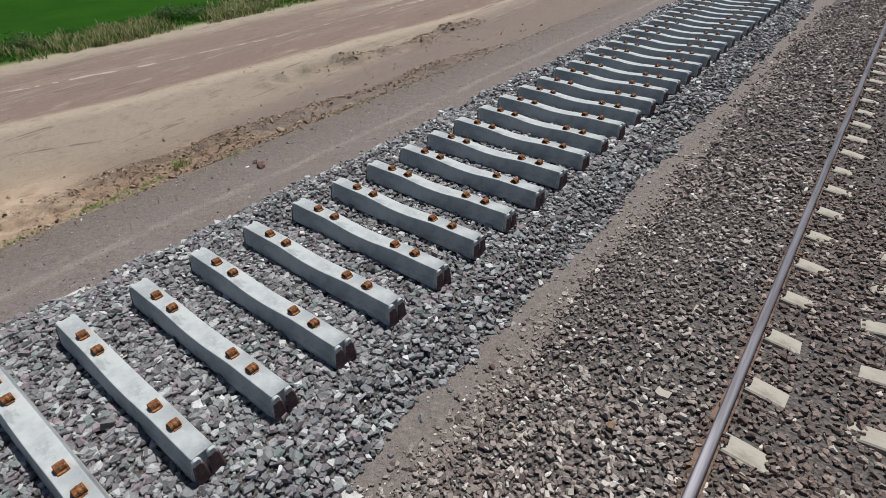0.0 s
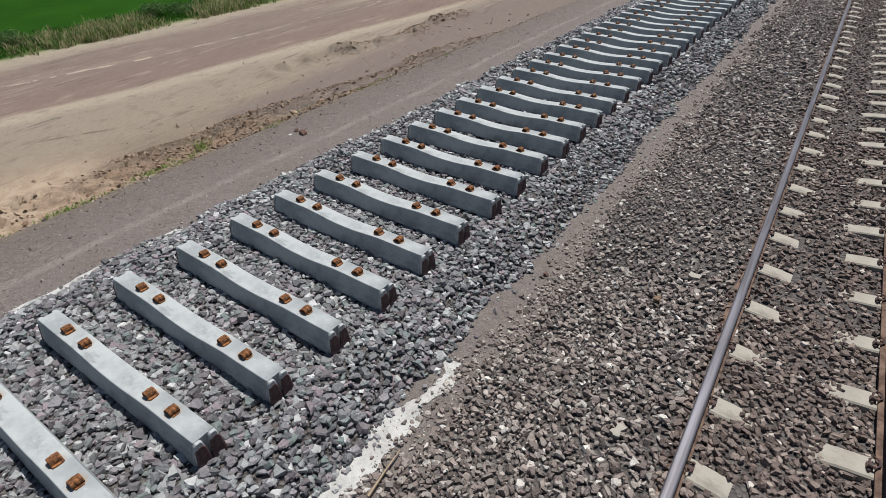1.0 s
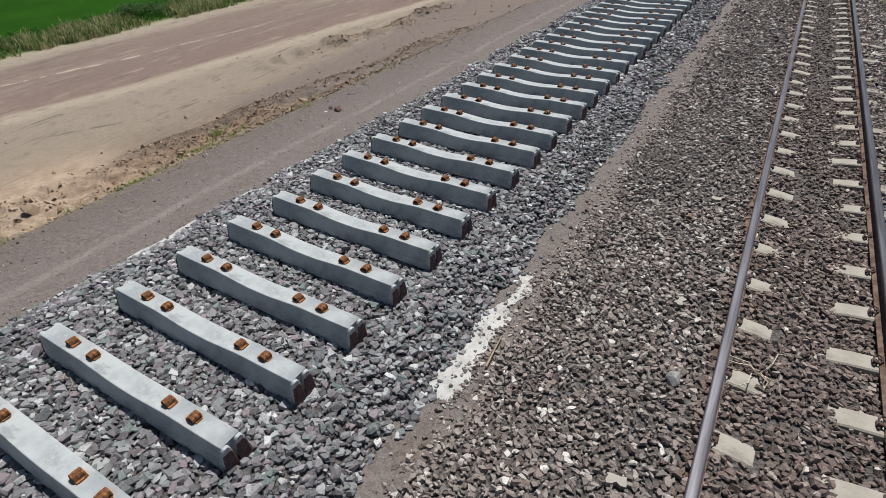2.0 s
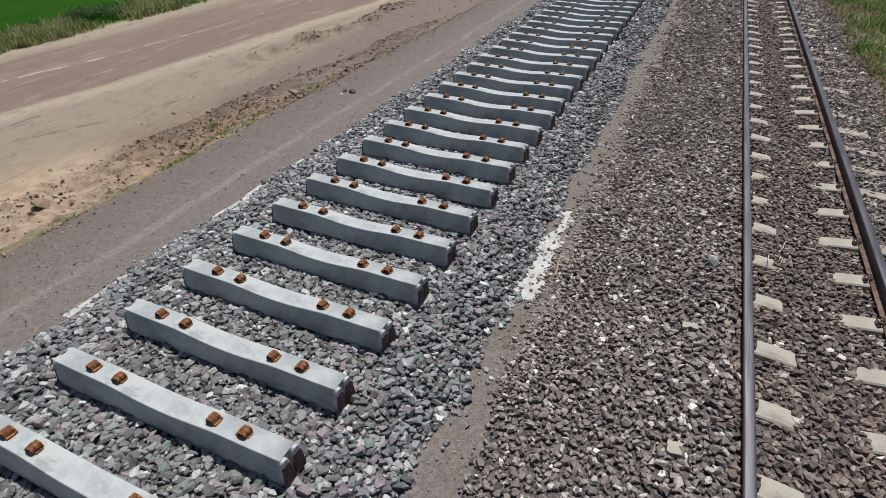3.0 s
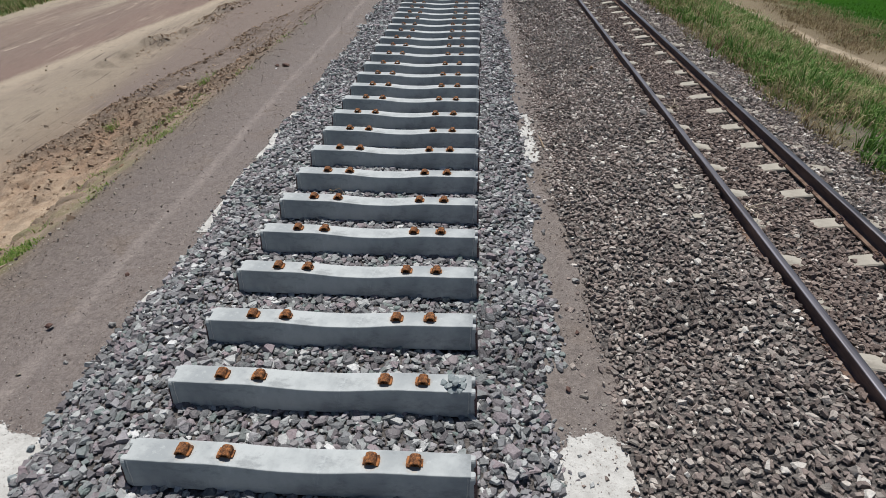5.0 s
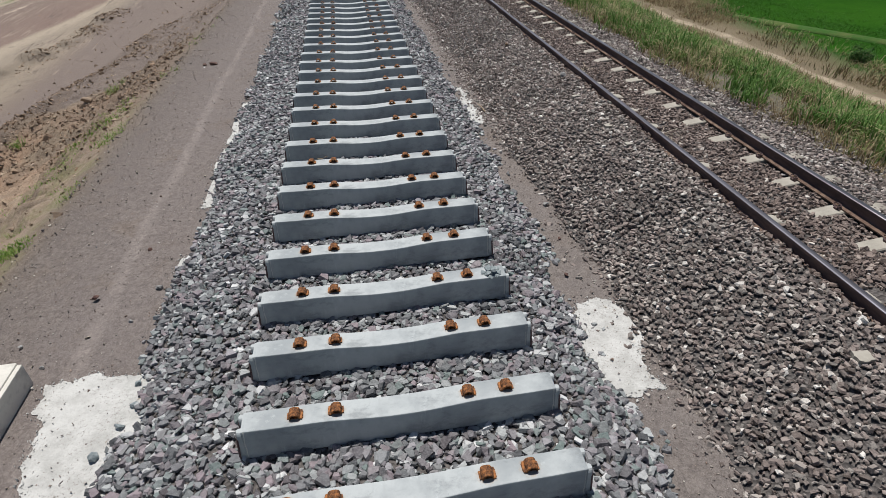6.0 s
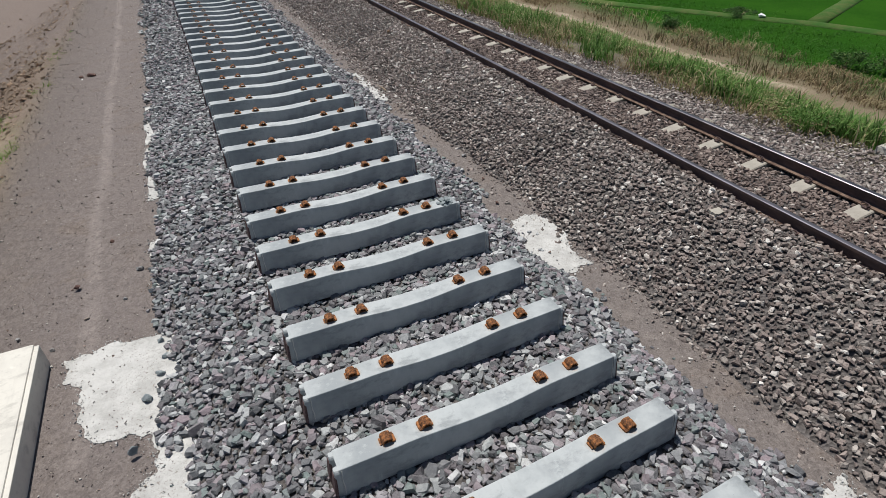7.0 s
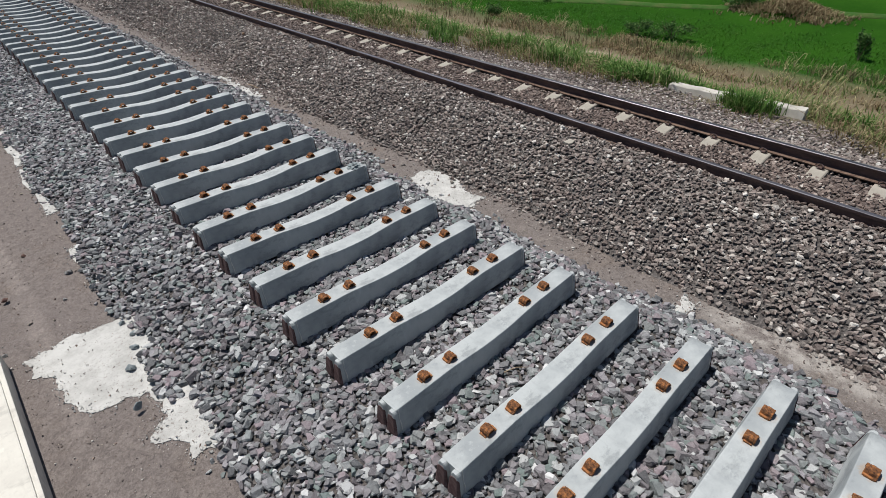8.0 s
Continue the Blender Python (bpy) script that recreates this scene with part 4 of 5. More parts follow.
# ---- grass ----
def blades(name, pos, height, count, spread, material, label, category, lean=0.5, width=0.006, rng=RNG):
    """Tufts of bent blades, three triangles to a blade."""
    n = len(pos) * count
    base = np.repeat(pos, count, 0) + np.column_stack([rng.normal(0, 1, (n, 2)) * np.repeat(spread, count)[:, None], np.zeros(n)])
    h = np.repeat(height, count) * rng.uniform(0.45, 1.1, n)
    a = rng.uniform(0, math.tau, n)
    out = np.column_stack([np.cos(a), np.sin(a), np.zeros(n)])
    side = np.column_stack([-np.sin(a), np.cos(a), np.zeros(n)]) * (width * rng.uniform(0.6, 1.5, n))[:, None]
    bend = lean * rng.uniform(0.2, 1.3, n)
    mid = base + out * (h * bend * 0.35)[:, None] + np.column_stack([np.zeros((n, 2)), h * 0.6])
    tip = base + out * (h * bend)[:, None] + np.column_stack([np.zeros((n, 2)), h * (1 - 0.25 * bend)])
    v = np.stack([base - side, base + side, mid - side * 0.8, mid + side * 0.8, tip], 1).reshape(-1, 3)
    o = np.arange(n)[:, None, None] * 5
    t = (o + np.array([[0, 1, 3], [0, 3, 2], [2, 3, 4]])[None]).reshape(-1, 3)
    ob = from_arrays(name, v, t, material)
    return tagged(ob, label, category, kind="stuff")


def field(n, x0, x1, y0, y1, keep=None):
    x, y = RNG.uniform(x0, x1, n), RNG.uniform(y0, y1, n)
    w = ~((x > 6.25) & (x < 7.0) & (y > -4.5) & (y < -2.1) & (np.abs(y + 3.6) > 0.25))
    x, y, n = x[w], y[w], int(w.sum())
    if keep is not None:
        w = RNG.uniform(0, 1, n) < keep(x, y)
        x, y = x[w], y[w]
    return np.column_stack([x, y, ground_z(x, y) - 0.01])


p = field(21000, 5.35, 11.6, -12.5, 26, lambda x, y: np.clip(smooth01(-0.1, 0.6, x - verge_edge(y)) * (1 - smooth01(9.0, 11.6, x)) * (0.48 + 1.1 * fbm(x, y, 0.7)), 0, 1))
tall = 0.55 + 0.9 * np.clip(fbm(p[:, 0] + 40, p[:, 1], 0.9) + 0.35, 0, 1)
blades("verge_grass", p, RNG.uniform(0.12, 0.42, len(p)) * tall, 9, np.full(len(p), 0.06), M_GRASS, "rough green and straw-coloured grass on the verge", "grass", 1.0, 0.008)
clumps = np.concatenate([np.column_stack([RNG.uniform(5.9, 10.5, 150), RNG.uniform(-1.0, 26, 150)]), np.array([(7.1, 0.7), (7.05, -0.7), (7.2, -0.5), (7.6, -1.6), (6.9, 0.2), (8.2, -1.2), (7.8, 0.4), (6.9, -0.9), (7.0, -1.3), (6.7, -1.5), (7.2, -2.0), (6.95, -1.9), (7.3, 0.9), (7.0, 1.3), (7.4, 0.3), (7.3, -4.9), (7.6, -3.4), (7.5, -2.6)])])
clumps = clumps[clumps[:, 0] > verge_edge(clumps[:, 1]) + 0.12]
size = RNG.uniform(0.10, 0.30, len(clumps))
p = np.repeat(clumps, 26, 0)
p = p + RNG.normal(0, 1, p.shape) * np.repeat(size, 26)[:, None]
p = np.column_stack([p, ground_z(p[:, 0], p[:, 1]) - 0.01])
blades("fresh_grass", p, np.repeat(0.16 + size * 1.1, 26) * RNG.uniform(0.6, 1.15, len(p)), 7, np.full(len(p), 0.035), M_FRESH, "bright green clumps of young grass on the verge", "grass", 0.8, 0.009)
p = field(14000, 5.5, 12.0, -9.5, 27, lambda x, y: np.clip(3 * (fbm(x + 3, y + 7, 0.6) + 0.15 * fbm(x, y, 2.3) + 0.08) + smooth01(-3.8, -5.0, y) + 0.7 * smooth01(0.5, 0.1, x - verge_edge(y)), 0, 1) * (x > verge_edge(y) - 0.1) * 0.75)
blades("straw_grass", p, RNG.uniform(0.06, 0.34, len(p)), 8, np.full(len(p), 0.09), M_STRAW, "dry straw-coloured grass lying on the verge", "grass", 1.4, 0.006)
p = field(19000, 10.6, 16.6, -12, 40, lambda x, y: np.clip(smooth01(12.55, 13.0, x) * (1 - smooth01(15.4, 16.6, x)) * (0.18 + 1.3 * fbm(x + 5, y, 0.45)) + 0.5 * (1 - smooth01(11.2, 11.9, x)) * (fbm(x, y, 0.8) > 0.1), 0, 1))
blades("dead_grass", p, RNG.uniform(0.05, 0.26, len(p)), 9, np.full(len(p), 0.15), M_STRAW, "brown dead grass and reeds beside the paddy", "grass", 1.4, 0.010)
p = field(9000, 9.5, 17.2, -12, 40, lambda x, y: np.clip(1.2 * fbm(x, y + 31, 0.4) * (1 - 0.9 * smooth01(11.8, 12.2, x) * (1 - smooth01(14.2, 15.2, x)) * (y > 0.5)) + 0.6 * smooth01(14.8, 15.8, x) * (1 - smooth01(16.4, 17.2, x)) + 0.35 * (y < -1) - 0.1, 0, 1) * 0.8)
blades("paddy_weeds", p, RNG.uniform(0.08, 0.30, len(p)), 8, np.full(len(p), 0.14), M_GRASS, "tall green weeds along the paddy edge", "grass", 1.1, 0.012)
stands = np.array([(13.9, 2.5), (14.3, 1.6), (14.5, 1.1), (13.7, 3.3), (13.6, 6.2), (13.4, 8.4), (14.4, 7.4), (13.8, 10.6), (15.3, 5.4), (15.6, -3.2), (16.2, -3.0), (14.9, -4.4), (14.8, 12.5), (13.2, 4.6)])
p = np.repeat(stands, 16, 0) + RNG.normal(0, 0.40, (len(stands) * 16, 2))
p = np.column_stack([p, ground_z(p[:, 0], p[:, 1]) - 0.02])
blades("reed_stand", p, RNG.uniform(0.12, 0.60, len(p)), 6, np.full(len(p), 0.09), M_REED, "dark withered reed stalks standing in the brown strip", "reeds", 0.9, 0.009)
p = field(8500, 14.4, 22, -14, 40, lambda x, y: smooth01(14.6, 15.6, x + 0.9 * wave(x, y, 0.7, 39) - 0.9 * smooth01(5, 8, y)) * (1 - smooth01(17.0, 22.0, x)))
blades("rice", p, RNG.uniform(0.06, 0.13, len(p)), 10, np.full(len(p), 0.20), M_RICE, "dense green rice in flat paddies", "rice", 1.8, 0.010)
p = field(4200, -32, -26.4, 4, 50, lambda x, y: (1 - smooth01(-27.6, -26.2, x)) * smooth01(-32, -28, x))
blades("field_grass", p, RNG.uniform(0.12, 0.26, len(p)), 8, np.full(len(p), 0.22), M_RICE, "dense green grass field beyond the dirt road", "grass", 0.6, 0.022)
p = field(3600, -29.5, -25.9, 2, 50, lambda x, y: np.clip(0.55 + 0.7 * wave(x, y, 0.9, 37), 0, 1))
blades("field_weeds", p, RNG.uniform(0.2, 0.65, len(p)), 9, np.full(len(p), 0.12), M_GRASS, "ragged weeds along the far edge of the road", "grass", 0.7, 0.018)
ty = np.concatenate([RNG.uniform(1.0, 7.0, 2600), RNG.uniform(6, 14, 80), RNG.normal(9.0, 0.09, 9), RNG.normal(10.7, 0.09, 9)])
tx = np.concatenate([-4.0 - np.abs(RNG.normal(0.3, 0.9, 2600)), RNG.normal(-4.1, 0.15, 80), RNG.normal(-8.3, 0.09, 9), RNG.normal(-6.4, 0.09, 9)])
w = (fbm(tx, ty, 1.3) > 0.16 + 0.25 * RNG.uniform(-1, 1, len(tx))) | (np.arange(len(tx)) > 2680)
p = np.column_stack([tx, ty, ground_z(tx, ty)])[w]
blades("shoulder_grass", p, np.where((p[:, 0] < -6.0) & (p[:, 1] > 8), 0.26, RNG.uniform(0.02, 0.08, len(p))), 10, np.full(len(p), 0.055), M_SHORT, "small yellow-green grass tufts on the edge of the embankment", "grass", 0.8, 0.005)
q = np.column_stack([RNG.normal(6.46, 0.10, 70), RNG.normal(-3.58, 0.17, 70)])
p = np.column_stack([q, ground_z(q[:, 0], q[:, 1])])
blades("sleeper_grass", p, RNG.uniform(0.22, 0.42, len(p)), 10, np.full(len(p), 0.05), M_FRESH, "green grass growing against the discarded sleeper", "grass", 0.7, 0.008)


# ---- things on and beside the beds ----
def outline(points, seed, cuts=5, jog=0.2):
    """A closed outline, its sides broken by ever smaller jogs."""
    r = random.Random(seed)
    pts = [Vector(p) for p in points]
    for _ in range(cuts):
        out = []
        for a, b in zip(pts, pts[1:] + pts[:1]):
            d = b - a
            side = Vector((-d.y, d.x))
            out += [a, (a + b) / 2 + side * r.uniform(-jog, jog)]
        pts = out
    return pts


def cement_spill(points, seed, jog=0.2, lift=0.007):
    bm = bmesh.new()
    pts = outline(points, seed, 5, jog)
    top = [bm.verts.new((p.x, p.y, float(ground_z(p.x, p.y)) + lift)) for p in pts]
    face = bm.faces.new(top)
    got = bmesh.ops.extrude_face_region(bm, geom=[face])
    low = [v for v in got["geom"] if isinstance(v, bmesh.types.BMVert)]
    for v in low:
        v.co.z -= 0.03
    bmesh.ops.triangulate(bm, faces=bm.faces[:])
    bmesh.ops.recalc_face_normals(bm, faces=bm.faces[:])
    ob = link("cement_spill", bm, M_CEMENT)
    return tagged(ob, "dried white cement spilled on the ground beside the ballast", "cement spill", "cement spills")


SPILLS = [
    [(1.67, 4.92), (1.86, 4.90), (1.86, 4.45), (1.88, 3.94), (1.93, 3.42), (1.88, 3.08), (1.68, 3.10), (1.64, 3.56), (1.63, 4.14)],
    [(1.70, -1.30), (2.10, -1.36), (2.06, -1.95), (2.03, -2.38), (1.74, -2.42), (1.58, -2.08), (1.60, -1.6)],
    [(-2.78, -1.42), (-2.37, -1.40), (-1.88, -1.60), (-1.78, -2.45), (-1.80, -2.88), (-1.85, -3.55), (-2.09, -3.46), (-2.25, -3.07), (-2.08, -2.97), (-2.10, -2.62), (-2.35, -2.53), (-2.60, -2.24), (-2.62, -1.95)],
    [(1.72, -4.93), (2.00, -4.98), (1.94, -5.12), (1.70, -5.14)],
    [(-2.06, 3.05), (-1.92, 3.05), (-1.90, 3.9), (-1.92, 4.85), (-2.04, 4.82), (-2.07, 3.95)],
    [(-2.06, 1.15), (-1.92, 1.15), (-1.92, 2.1), (-1.93, 2.85), (-2.05, 2.9), (-2.05, 1.8)],
    [(-2.04, -0.3), (-1.92, -0.3), (-1.92, 0.1), (-2.05, 0.12)],
    [(-2.05, -0.85), (-1.92, -0.85), (-1.92, -0.62), (-2.02, -0.6)],
]
crumbs = []
for i, pts in enumerate(SPILLS):
    jog = 0.2 if i < 4 else 0.05
    cement_spill(pts, i + 1, jog)
    for q in outline(pts, i + 1, 5, jog):
        crumbs += [(q.x, q.y)] * 2
crumbs = np.array(crumbs) + RNG.normal(0, 0.028, (len(crumbs), 2))
size = RNG.gamma(1.6, 0.003, len(crumbs)) + 0.002
scatter("cement_crumbs", SMALL, np.column_stack([crumbs, ground_z(crumbs[:, 0], crumbs[:, 1]) + size * 0.3 + 0.006]), size, random_turns(len(crumbs), 0.5, RNG), M_CEMENT, label="white cement crumbs round the spills", category="gravel")
inside = np.concatenate([np.array(outline(p_, 9, 2)) * w_ + np.mean(np.array(p_), 0) * (1 - w_) for p_ in SPILLS[:4] for w_ in (0.6, 0.85, 0.95)])
inside = inside + RNG.normal(0, 0.06, inside.shape)
size = RNG.gamma(1.6, 0.003, len(inside)) + 0.003
scatter("spill_grit", SMALL, np.column_stack([inside, ground_z(inside[:, 0], inside[:, 1]) + size * 0.3 + 0.012]), size, random_turns(len(inside), 0.5, RNG), M_GRIT, label="dark grit scattered over the spilled cement", category="gravel")

# stones that rolled onto the first spill from both beds
a = RNG.uniform(3.05, 5.0, 150)
b = np.where(RNG.uniform(0, 1, 150) < 0.45, 1.63 + np.abs(RNG.normal(0, 0.07, 150)), 1.93 - np.abs(RNG.normal(0, 0.06, 150)))
size = RNG.uniform(0.010, 0.034, 150)
for name, on_left, kind_, text in (("grey_strays", b < 1.78, M_GREY, "grey stones rolled onto the spilled cement"), ("brown_strays", b >= 1.78, M_OLD, "brown stones rolled onto the spilled cement")):
    q = np.column_stack([b, a, ground_z(b, a) + size * 0.3 + 0.006])[on_left]
    scatter(name, ROCKS, q, size[on_left], random_turns(len(q), 0.5, RNG), kind_, label=text, category="gravel")

# a low cast slab on the shoulder
bm = bmesh.new()
box(bm, -4.25, -2.93, -7.6, -1.36, -0.60, -0.085, 0.012)
slab = new("concrete_slab")
tagged(slab, "low smooth cream concrete slab set in the gravel strip", "concrete slab")
part("slab_body", bm, M_SLAB, slab)
bm = bmesh.new()
box(bm, -2.93 - 0.004, -2.895, -7.6, -1.37, -0.60, -0.10, 0.006)
part("edge_strip", bm, M_SLAB, slab, "formed edge strip of the slab")


def rock(name, material, x, y, z, size, seed, label, category="stone", flat=0.7, group=""):
    r = random.Random(seed)
    bm = bmesh.new()
    for _ in range(13):
        v = Vector((r.gauss(0, 1), r.gauss(0, 1), r.gauss(0, 1))).normalized() * r.uniform(0.8, 1)
        bm.verts.new((v.x * size, v.y * size * 0.75, v.z * size * flat))
    bmesh.ops.convex_hull(bm, input=bm.verts[:])
    bmesh.ops.delete(bm, geom=[v for v in bm.verts if not v.link_faces], context="VERTS")
    bmesh.ops.bevel(bm, geom=bm.edges[:], offset=size * 0.035, segments=1, affect="EDGES")
    low = min(v.co.z for v in bm.verts)
    for v in bm.verts:
        v.co.z -= low + size * 0.12
    ob = link(name, bm, material)
    ob.matrix_basis = pose(x, y, z, r.uniform(-4, 4), r.uniform(-4, 4), r.uniform(0, 360))
    return tagged(ob, label, category, group)


def gz1(x, y):
    return float(ground_z(x, y))


for i, (x, y, s) in enumerate(((0.87, -1.275, 0.058), (0.90, -1.215, 0.066), (0.955, -1.27, 0.050), (0.885, -1.315, 0.040), (0.83, -1.24, 0.042), (0.935, -1.31, 0.036), (0.955, -1.215, 0.038), (0.91, -1.265, 0.050))):
    rock("stone", M_BLUESTONE, x, y, 0.208 if i < 7 else 0.250, s, 40 + i, "green-grey broken stone lying on a sleeper's end", flat=0.5, group="stones on the sleeper")
for i, (x, y, s) in enumerate(((-2.13, -2.25, 0.060), (-2.02, -2.02, 0.048), (-1.97, -1.84, 0.042), (-2.21, -2.76, 0.055), (-2.0, -1.62, 0.045))):
    rock("stone", M_BLUESTONE, x, y, gz1(x, y) + 0.004, s, 60 + i, "dark grey stone lying on the spilled cement", group="stones on the cement")
for i, (x, y, s) in enumerate(((-2.74, -0.37, 0.05), (-2.16, -0.35, 0.05), (-2.89, -1.22, 0.03), (-2.45, 0.4, 0.035), (-2.3, -0.8, 0.03), (-3.2, -0.9, 0.03), (-2.75, -3.3, 0.04), (-2.4, -4.2, 0.04),
                               (1.74, -0.42, 0.030), (1.76, -0.89, 0.032), (2.01, 0.47, 0.045), (1.80, -0.05, 0.028), (1.92, -0.25, 0.028), (1.78, 1.3, 0.03), (1.85, 2.0, 0.03), (1.9, 6.4, 0.04))):
    rock("stone", M_REDSTONE if i % 3 == 0 else M_GREYSTONE, x, y, gz1(x, y), s, 80 + i, "stray dark stone on the bare gravel strip", group="stray stones on the strip")
rock("stone", M_REDSTONE, -3.05, 7.74, gz1(-3.05, 7.74), 0.125, 101, "dark reddish-brown rock on the edge of the gravel strip", flat=0.45)
rock("stone", M_REDSTONE, -3.24, 7.78, gz1(-3.24, 7.78), 0.07, 106, "small dark reddish-brown rock on the gravel strip", flat=0.45)
rock("stone", M_PLASTIC, -3.22, 7.62, gz1(-3.24, 7.62), 0.045, 102, "pale pinkish fragment beside a reddish rock", flat=0.3)
rock("boulder", M_CLOD, -9.15, 4.72, gz1(-9.15, 4.72) - 0.03, 0.29, 103, "flat brown boulder at the foot of the embankment", flat=0.6)
rock("stone", M_GREYSTONE, 3.34, 3.70, 0.255, 0.085, 104, "large grey stone on the old ballast beside the rail", flat=0.8)
rock("stone", M_CLOD, 3.02, 6.10, 0.19, 0.055, 105, "ochre brown stone on the old ballast")
def chunk(x, y, z, w, l, seed):
    """The broken top of a buried sleeper's end."""
    bm = bmesh.new()
    pts = outline([(-w, -l), (w, -l), (w, l), (-w, l)], seed, 2)
    face = bm.faces.new([bm.verts.new((q.x, q.y, 0.05)) for q in pts])
    low = [v for v in bmesh.ops.extrude_face_region(bm, geom=[face])["geom"] if isinstance(v, bmesh.types.BMVert)]
    for v in low:
        v.co.z -= 0.06
    bmesh.ops.recalc_face_normals(bm, faces=bm.faces[:])
    ob = link("concrete_chunk", bm, M_TIE)
    ob.matrix_basis = pose(x, y, z, 0, -3, random.Random(seed).uniform(-12, 12))
    return tagged(ob, "broken cream concrete chunk showing through the old ballast", "concrete chunk", "chunks in the ballast")


for i, y in enumerate((0.98, 1.60, 2.79, 4.62, 6.55, -2.7, 8.9)):
    chunk(3.21, y, 0.216, 0.036 + 0.01 * (i % 3), 0.034 + 0.012 * (i % 2), 300 + i)
for i, (x, y, s) in enumerate(((-7.6, 9.0, 0.16), (-8.2, 7.8, 0.12), (-6.9, 10.4, 0.13), (-8.9, 6.4, 0.11), (-7.4, 11.2, 0.18), (-9.3, 8.3, 0.10), (-8.4, 4.0, 0.10), (-10.1, 6.6, 0.09))):
    rock("soil_lump", M_CLOD, x, y, gz1(x, y), s, 120 + i, "hard lump of orange-brown soil on the slope", "soil lump", 0.6, "soil lumps on the slope")


def twig(points, radius, label, name="twig"):
    bm = bmesh.new()
    n = len(points)
    tube(bm, points, [radius * (1 - 0.6 * i / (n - 1)) for i in range(n)], 5)
    return tagged(link(name, bm, M_WOOD), label, "twig")


twig([(-0.66, 1.70, 0.045), (-0.60, 1.66, 0.06), (-0.54, 1.69, 0.075), (-0.50, 1.67, 0.05), (-0.46, 1.60, 0.03)], 0.006, "curled dry straw twig between two sleepers")
twig([(1.99, 3.56, -0.185), (1.97, 3.75, -0.175), (1.95, 3.95, -0.18)], 0.012, "dry brown stick beside the spilled cement", "stick")
twig([(-0.1, -4.58, 0.02), (0.0, -4.62, 0.035), (0.08, -4.68, 0.025)], 0.005, "short pale straw on the grey ballast")


k = Mat("bleached_stem", 0.8)
k.colour(k.mix(k.noise(15, 3), (0.58, 0.52, 0.42), (0.40, 0.33, 0.24)))
M_STEM = k.m


def dry_plant(x, y, z, seed, label):
    r = random.Random(seed)
    p = new("dry_plant")
    p.location = (x, y, z)
    tagged(p, label, "dry plant")
    for _ in range(8):
        a = r.uniform(0, math.tau)
        l = r.uniform(0.14, 0.34)
        bm = bmesh.new()
        pts = [(0, 0, -0.02), (math.cos(a) * l * 0.3, math.sin(a) * l * 0.3, 0.04), (math.cos(a + 0.3) * l * 0.7, math.sin(a + 0.3) * l * 0.7, 0.06), (math.cos(a + 0.1) * l, math.sin(a + 0.1) * l, 0.035)]
        tube(bm, pts, [0.006, 0.005, 0.0045, 0.002], 4)
        part("stem", bm, M_STEM, p)
    return p


dry_plant(3.84, 4.12, 0.235, 1, "bleached dry weed lying between the rails")
dry_plant(3.76, 1.24, 0.235, 2, "dry straw tuft beside the rail")

# a discarded sleeper in the verge grass
bm = bmesh.new()
rings = []
for i in range(21):
    x = -1.02 + 0.102 * i
    w = 0.125 + 0.006 * math.sin(i * 2.3) - (0.012 if i in (0, 20) else 0)
    h = 0.20 + 0.006 * math.sin(i * 1.7 + 1)
    rings.append([(x, -0.16, 0), (x, 0.16, 0), (x, w, h - 0.012), (x, w - 0.014, h), (x, -w + 0.014, h), (x, -w, h - 0.012)])
loft(bm, rings)
ob = link("discarded_sleeper", bm, M_PALE)
ob.matrix_basis = pose(6.75, -3.28, -0.10, 5, 0, 96)
tagged(ob, "discarded old concrete sleeper lying in the verge grass", "railway sleeper")


def bush(x, y, z, radius, height, n, material, seed, label, leaf=0.05):
    """Stems with a loose crown of small leaves."""
    r = np.random.default_rng(seed)
    b = new("bush")
    b.location = (x, y, z)
    tagged(b, label, "bush")
    for i in range(5):
        a = r.uniform(0, math.tau)
        q = r.uniform(0.3, 0.8) * radius
        bm = bmesh.new()
        tube(bm, [(0, 0, -0.05), (math.cos(a) * q * 0.4, math.sin(a) * q * 0.4, height * 0.4), (math.cos(a) * q, math.sin(a) * q, height * 0.8)], [0.014, 0.010, 0.004], 5)
        part("stem", bm, M_WOOD, b)
    lobes = np.column_stack([r.normal(0, radius * 0.45, (9, 2)), r.uniform(0.3, 0.9, 9) * height])
    c = lobes[r.integers(0, 9, n)] + r.normal(0, 1, (n, 3)) * np.array([radius * 0.28, radius * 0.28, height * 0.16])
    c[:, 2] = np.maximum(c[:, 2], 0.02)
    turn = random_turns(n, 0.8, r)
    size = r.uniform(0.6, 1.3, n) * leaf
    shape = np.array([[0, -1, 0], [0.42, -0.2, 0.1], [0, 1, 0.0], [-0.42, -0.2, 0.1]])
    v = (np.einsum("nij,vj->nvi", turn, shape) * size[:, None, None] + c[:, None]).reshape(-1, 3)
    t = (np.arange(n)[:, None, None] * 4 + np.array([[0, 1, 2], [0, 2, 3]])[None]).reshape(-1, 3)
    crown = from_arrays("crown", v, t, material)
    crown.parent = b
    return b


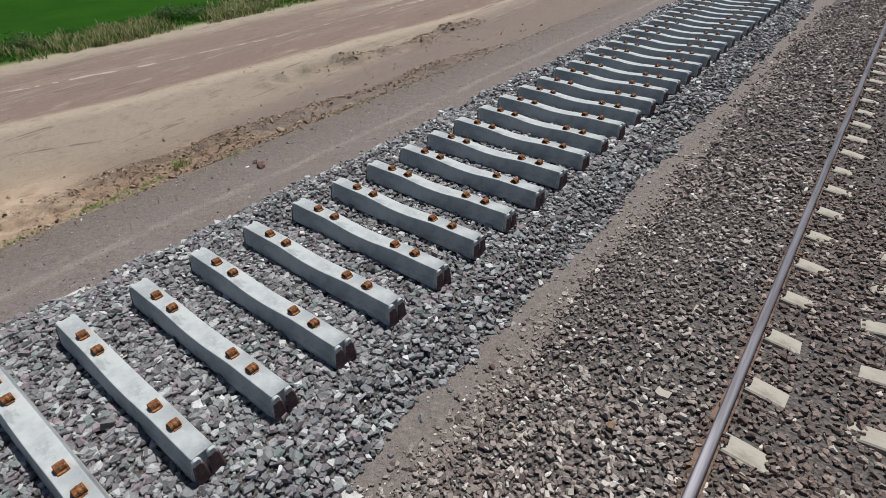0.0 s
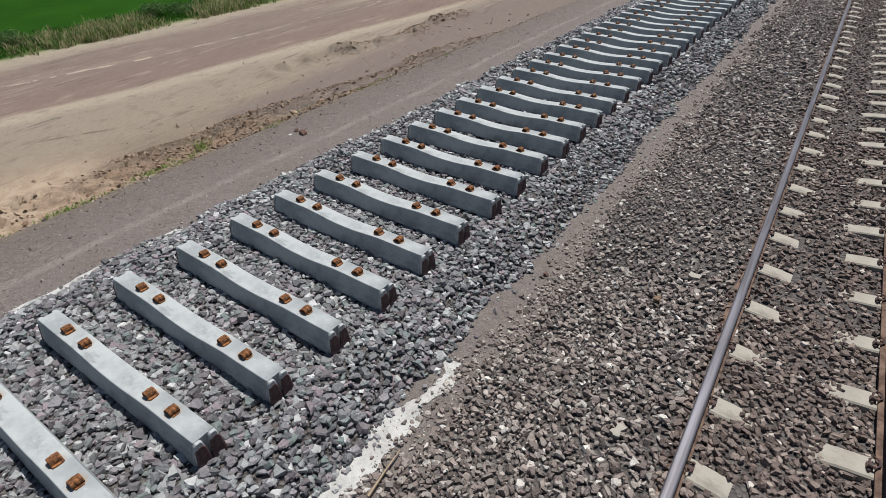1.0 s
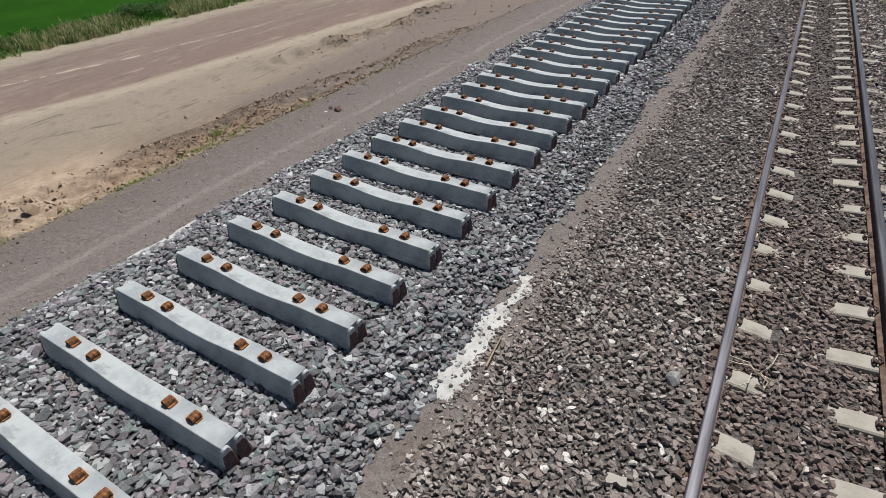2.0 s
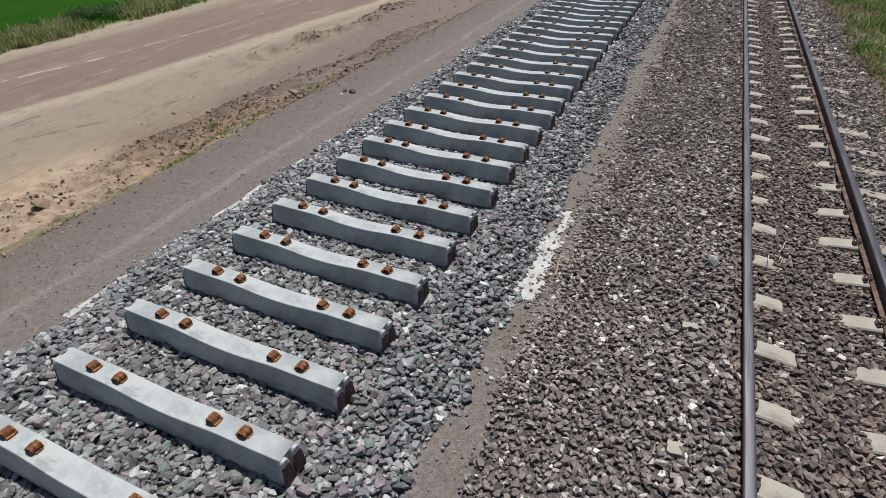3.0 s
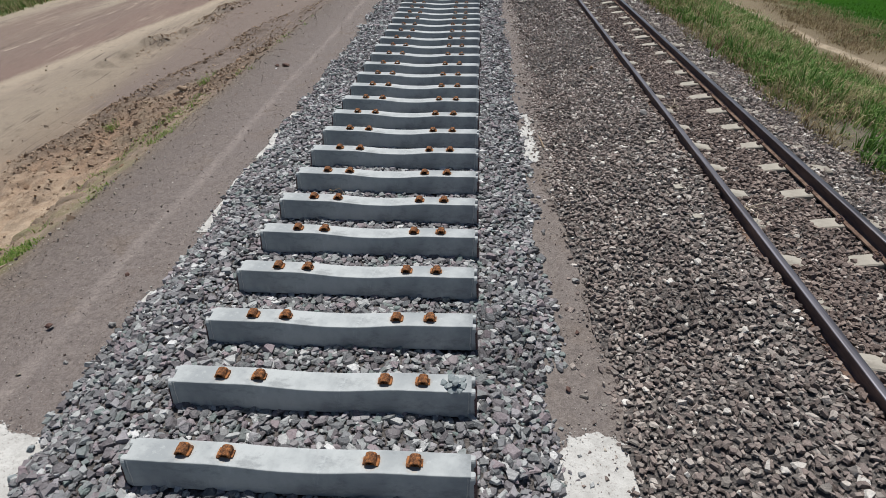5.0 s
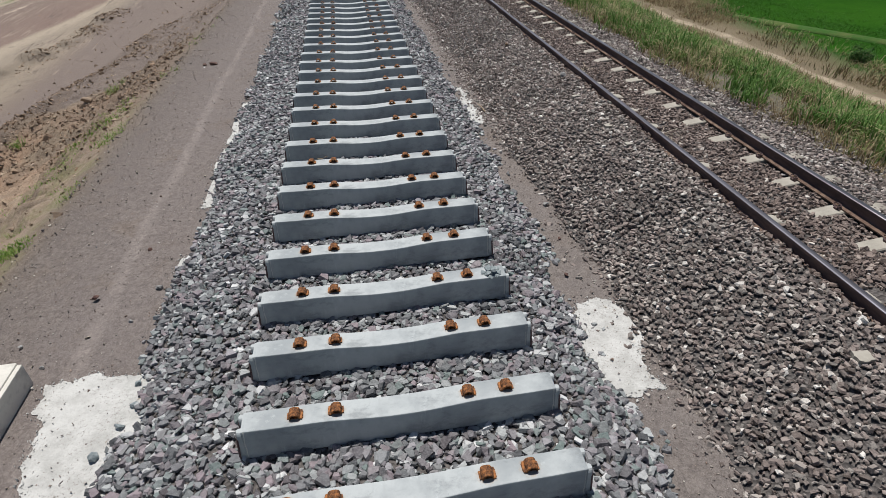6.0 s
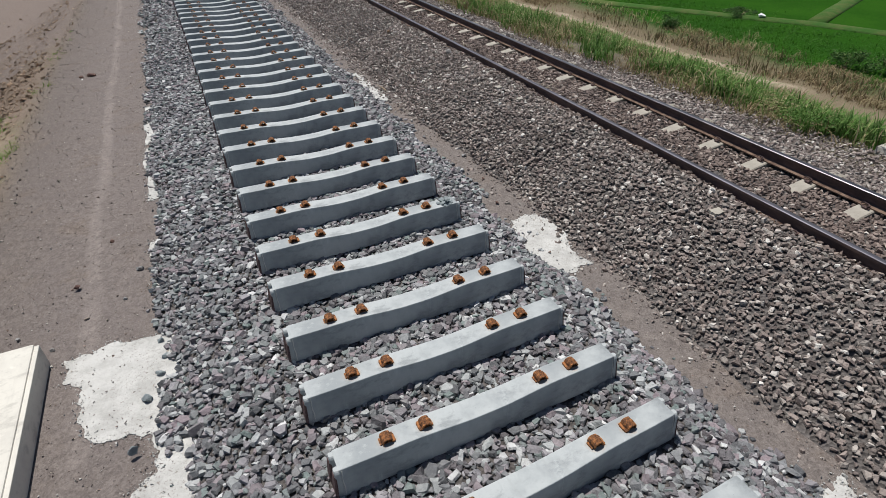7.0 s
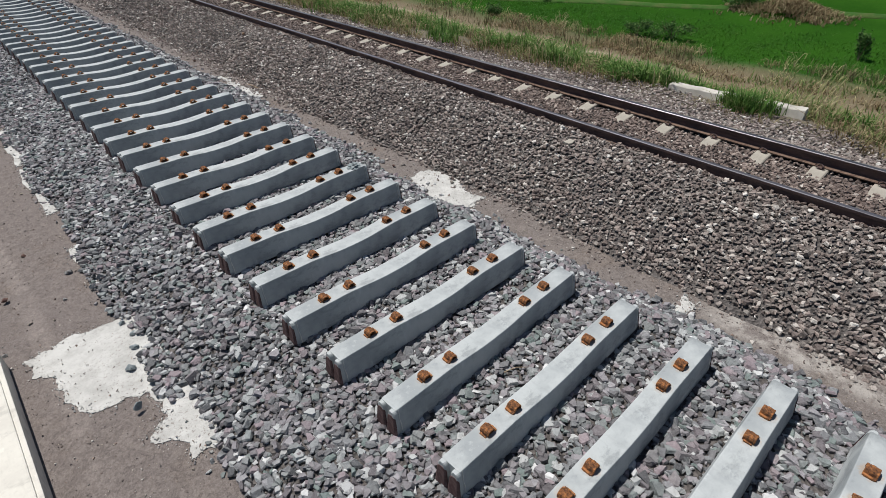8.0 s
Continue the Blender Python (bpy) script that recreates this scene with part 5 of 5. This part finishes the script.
for i, (x, y, rad, h, leaf, mat, text) in enumerate((
        (6.50, -1.28, 0.36, 0.24, 0.022, M_FRESH, "low bright green leafy weed on the verge"), (6.85, -0.75, 0.42, 0.34, 0.024, M_GRASS, "ragged green weed bush on the verge"), (7.9, 1.6, 0.5, 0.30, 0.024, M_FRESH, "low bright green leafy weed on the verge"),
        (6.5, 5.9, 0.35, 0.26, 0.024, M_FRESH, "low bright green leafy weed on the verge"), (16.4, 3.9, 0.45, 0.45, 0.05, M_BUSH, "dark green shrub beside the paddy"), (16.9, 2.8, 0.5, 0.55, 0.05, M_BUSH, "dark green shrub beside the paddy"),
        (15.6, 10.0, 0.35, 0.4, 0.05, M_BUSH, "dark green shrub beside the paddy"), (18.2, -2.5, 0.18, 0.7, 0.05, M_BUSH, "tall dark green weed at the edge of the paddy"), (19.5, 10.3, 0.45, 0.25, 0.05, M_BUSH, "low dark shrub on the paddy bund"),
        (23.3, 3.1, 0.6, 0.6, 0.07, M_BUSH, "dark round shrub beside the straw heap"), (-29.0, 13.1, 0.9, 0.6, 0.07, M_BUSH, "dark green shrub at the edge of the field"),
        (-29.0, 20.0, 0.9, 0.6, 0.07, M_BUSH, "dark green shrub at the edge of the field"), (-28.6, 21.4, 0.8, 0.55, 0.07, M_BUSH, "dark green shrub at the edge of the field"))):
    bush(x, y, gz1(x, y), rad, h, 1500 if leaf < 0.03 else 800, mat, 200 + i, text, leaf)


def bund(points, label):
    """A low bank of earth between two paddies."""
    rings = []
    for i, (x, y) in enumerate(points):
        a, b = Vector(points[max(i - 1, 0)]), Vector(points[min(i + 1, len(points) - 1)])
        d = (b - a).normalized()
        n = Vector((d.y, -d.x))
        z = gz1(x, y)
        rings.append([(x + n.x * w, y + n.y * w, z + h) for w, h in ((-0.45, -0.05), (-0.24, 0.06), (-0.1, 0.10), (0.1, 0.10), (0.24, 0.06), (0.45, -0.05))])
    ob = link("field_bund", loft(bmesh.new(), rings), M_BUND, smooth=True)
    return tagged(ob, label, "field bund", "bunds between the paddies")


k = Mat("bund_soil", 0.9, spec=0.1)
k.colour(k.mix(k.step(k.noise(1.5, 5, 0.7), 0.35, 0.7), (0.036, 0.095, 0.017), (0.085, 0.11, 0.034)))
k.bump(k.noise(8, 5), 0.6, 0.05)
M_BUND = k.m
bund([(15.6, 16.5), (17.8, 12.9), (19.5, 10.0), (20.8, 7.9), (21.5, 6.0), (23.0, 3.3), (24.3, 0.2), (26.6, -5.0)], "low grassy bund between two rice paddies")
bund([(20.8, 8.0), (23.6, 9.1), (26.5, 10.2), (34.0, 13.2)], "low grassy bund between two rice paddies")

# straw heap and a white sack in the paddy
p = np.column_stack([RNG.normal(23.4, 0.6, 420), RNG.normal(1.3, 0.95, 420), np.zeros(420)])
p[:, 2] = ground_z(p[:, 0], p[:, 1]) + 0.4 * np.exp(-(((p[:, 0] - 23.4) / 0.9) ** 2 + ((p[:, 1] - 1.3) / 1.0) ** 2))
blades("straw_heap", p, RNG.uniform(0.12, 0.28, len(p)), 10, np.full(len(p), 0.15), M_STRAW, "heap of brown straw in the paddy", "straw heap", 1.2, 0.02)
rock("white_sack", M_PLASTIC, 19.75, 9.45, gz1(19.75, 9.45) + 0.10, 0.16, 140, "small white plastic sack on a paddy bund", "sack", 0.7)
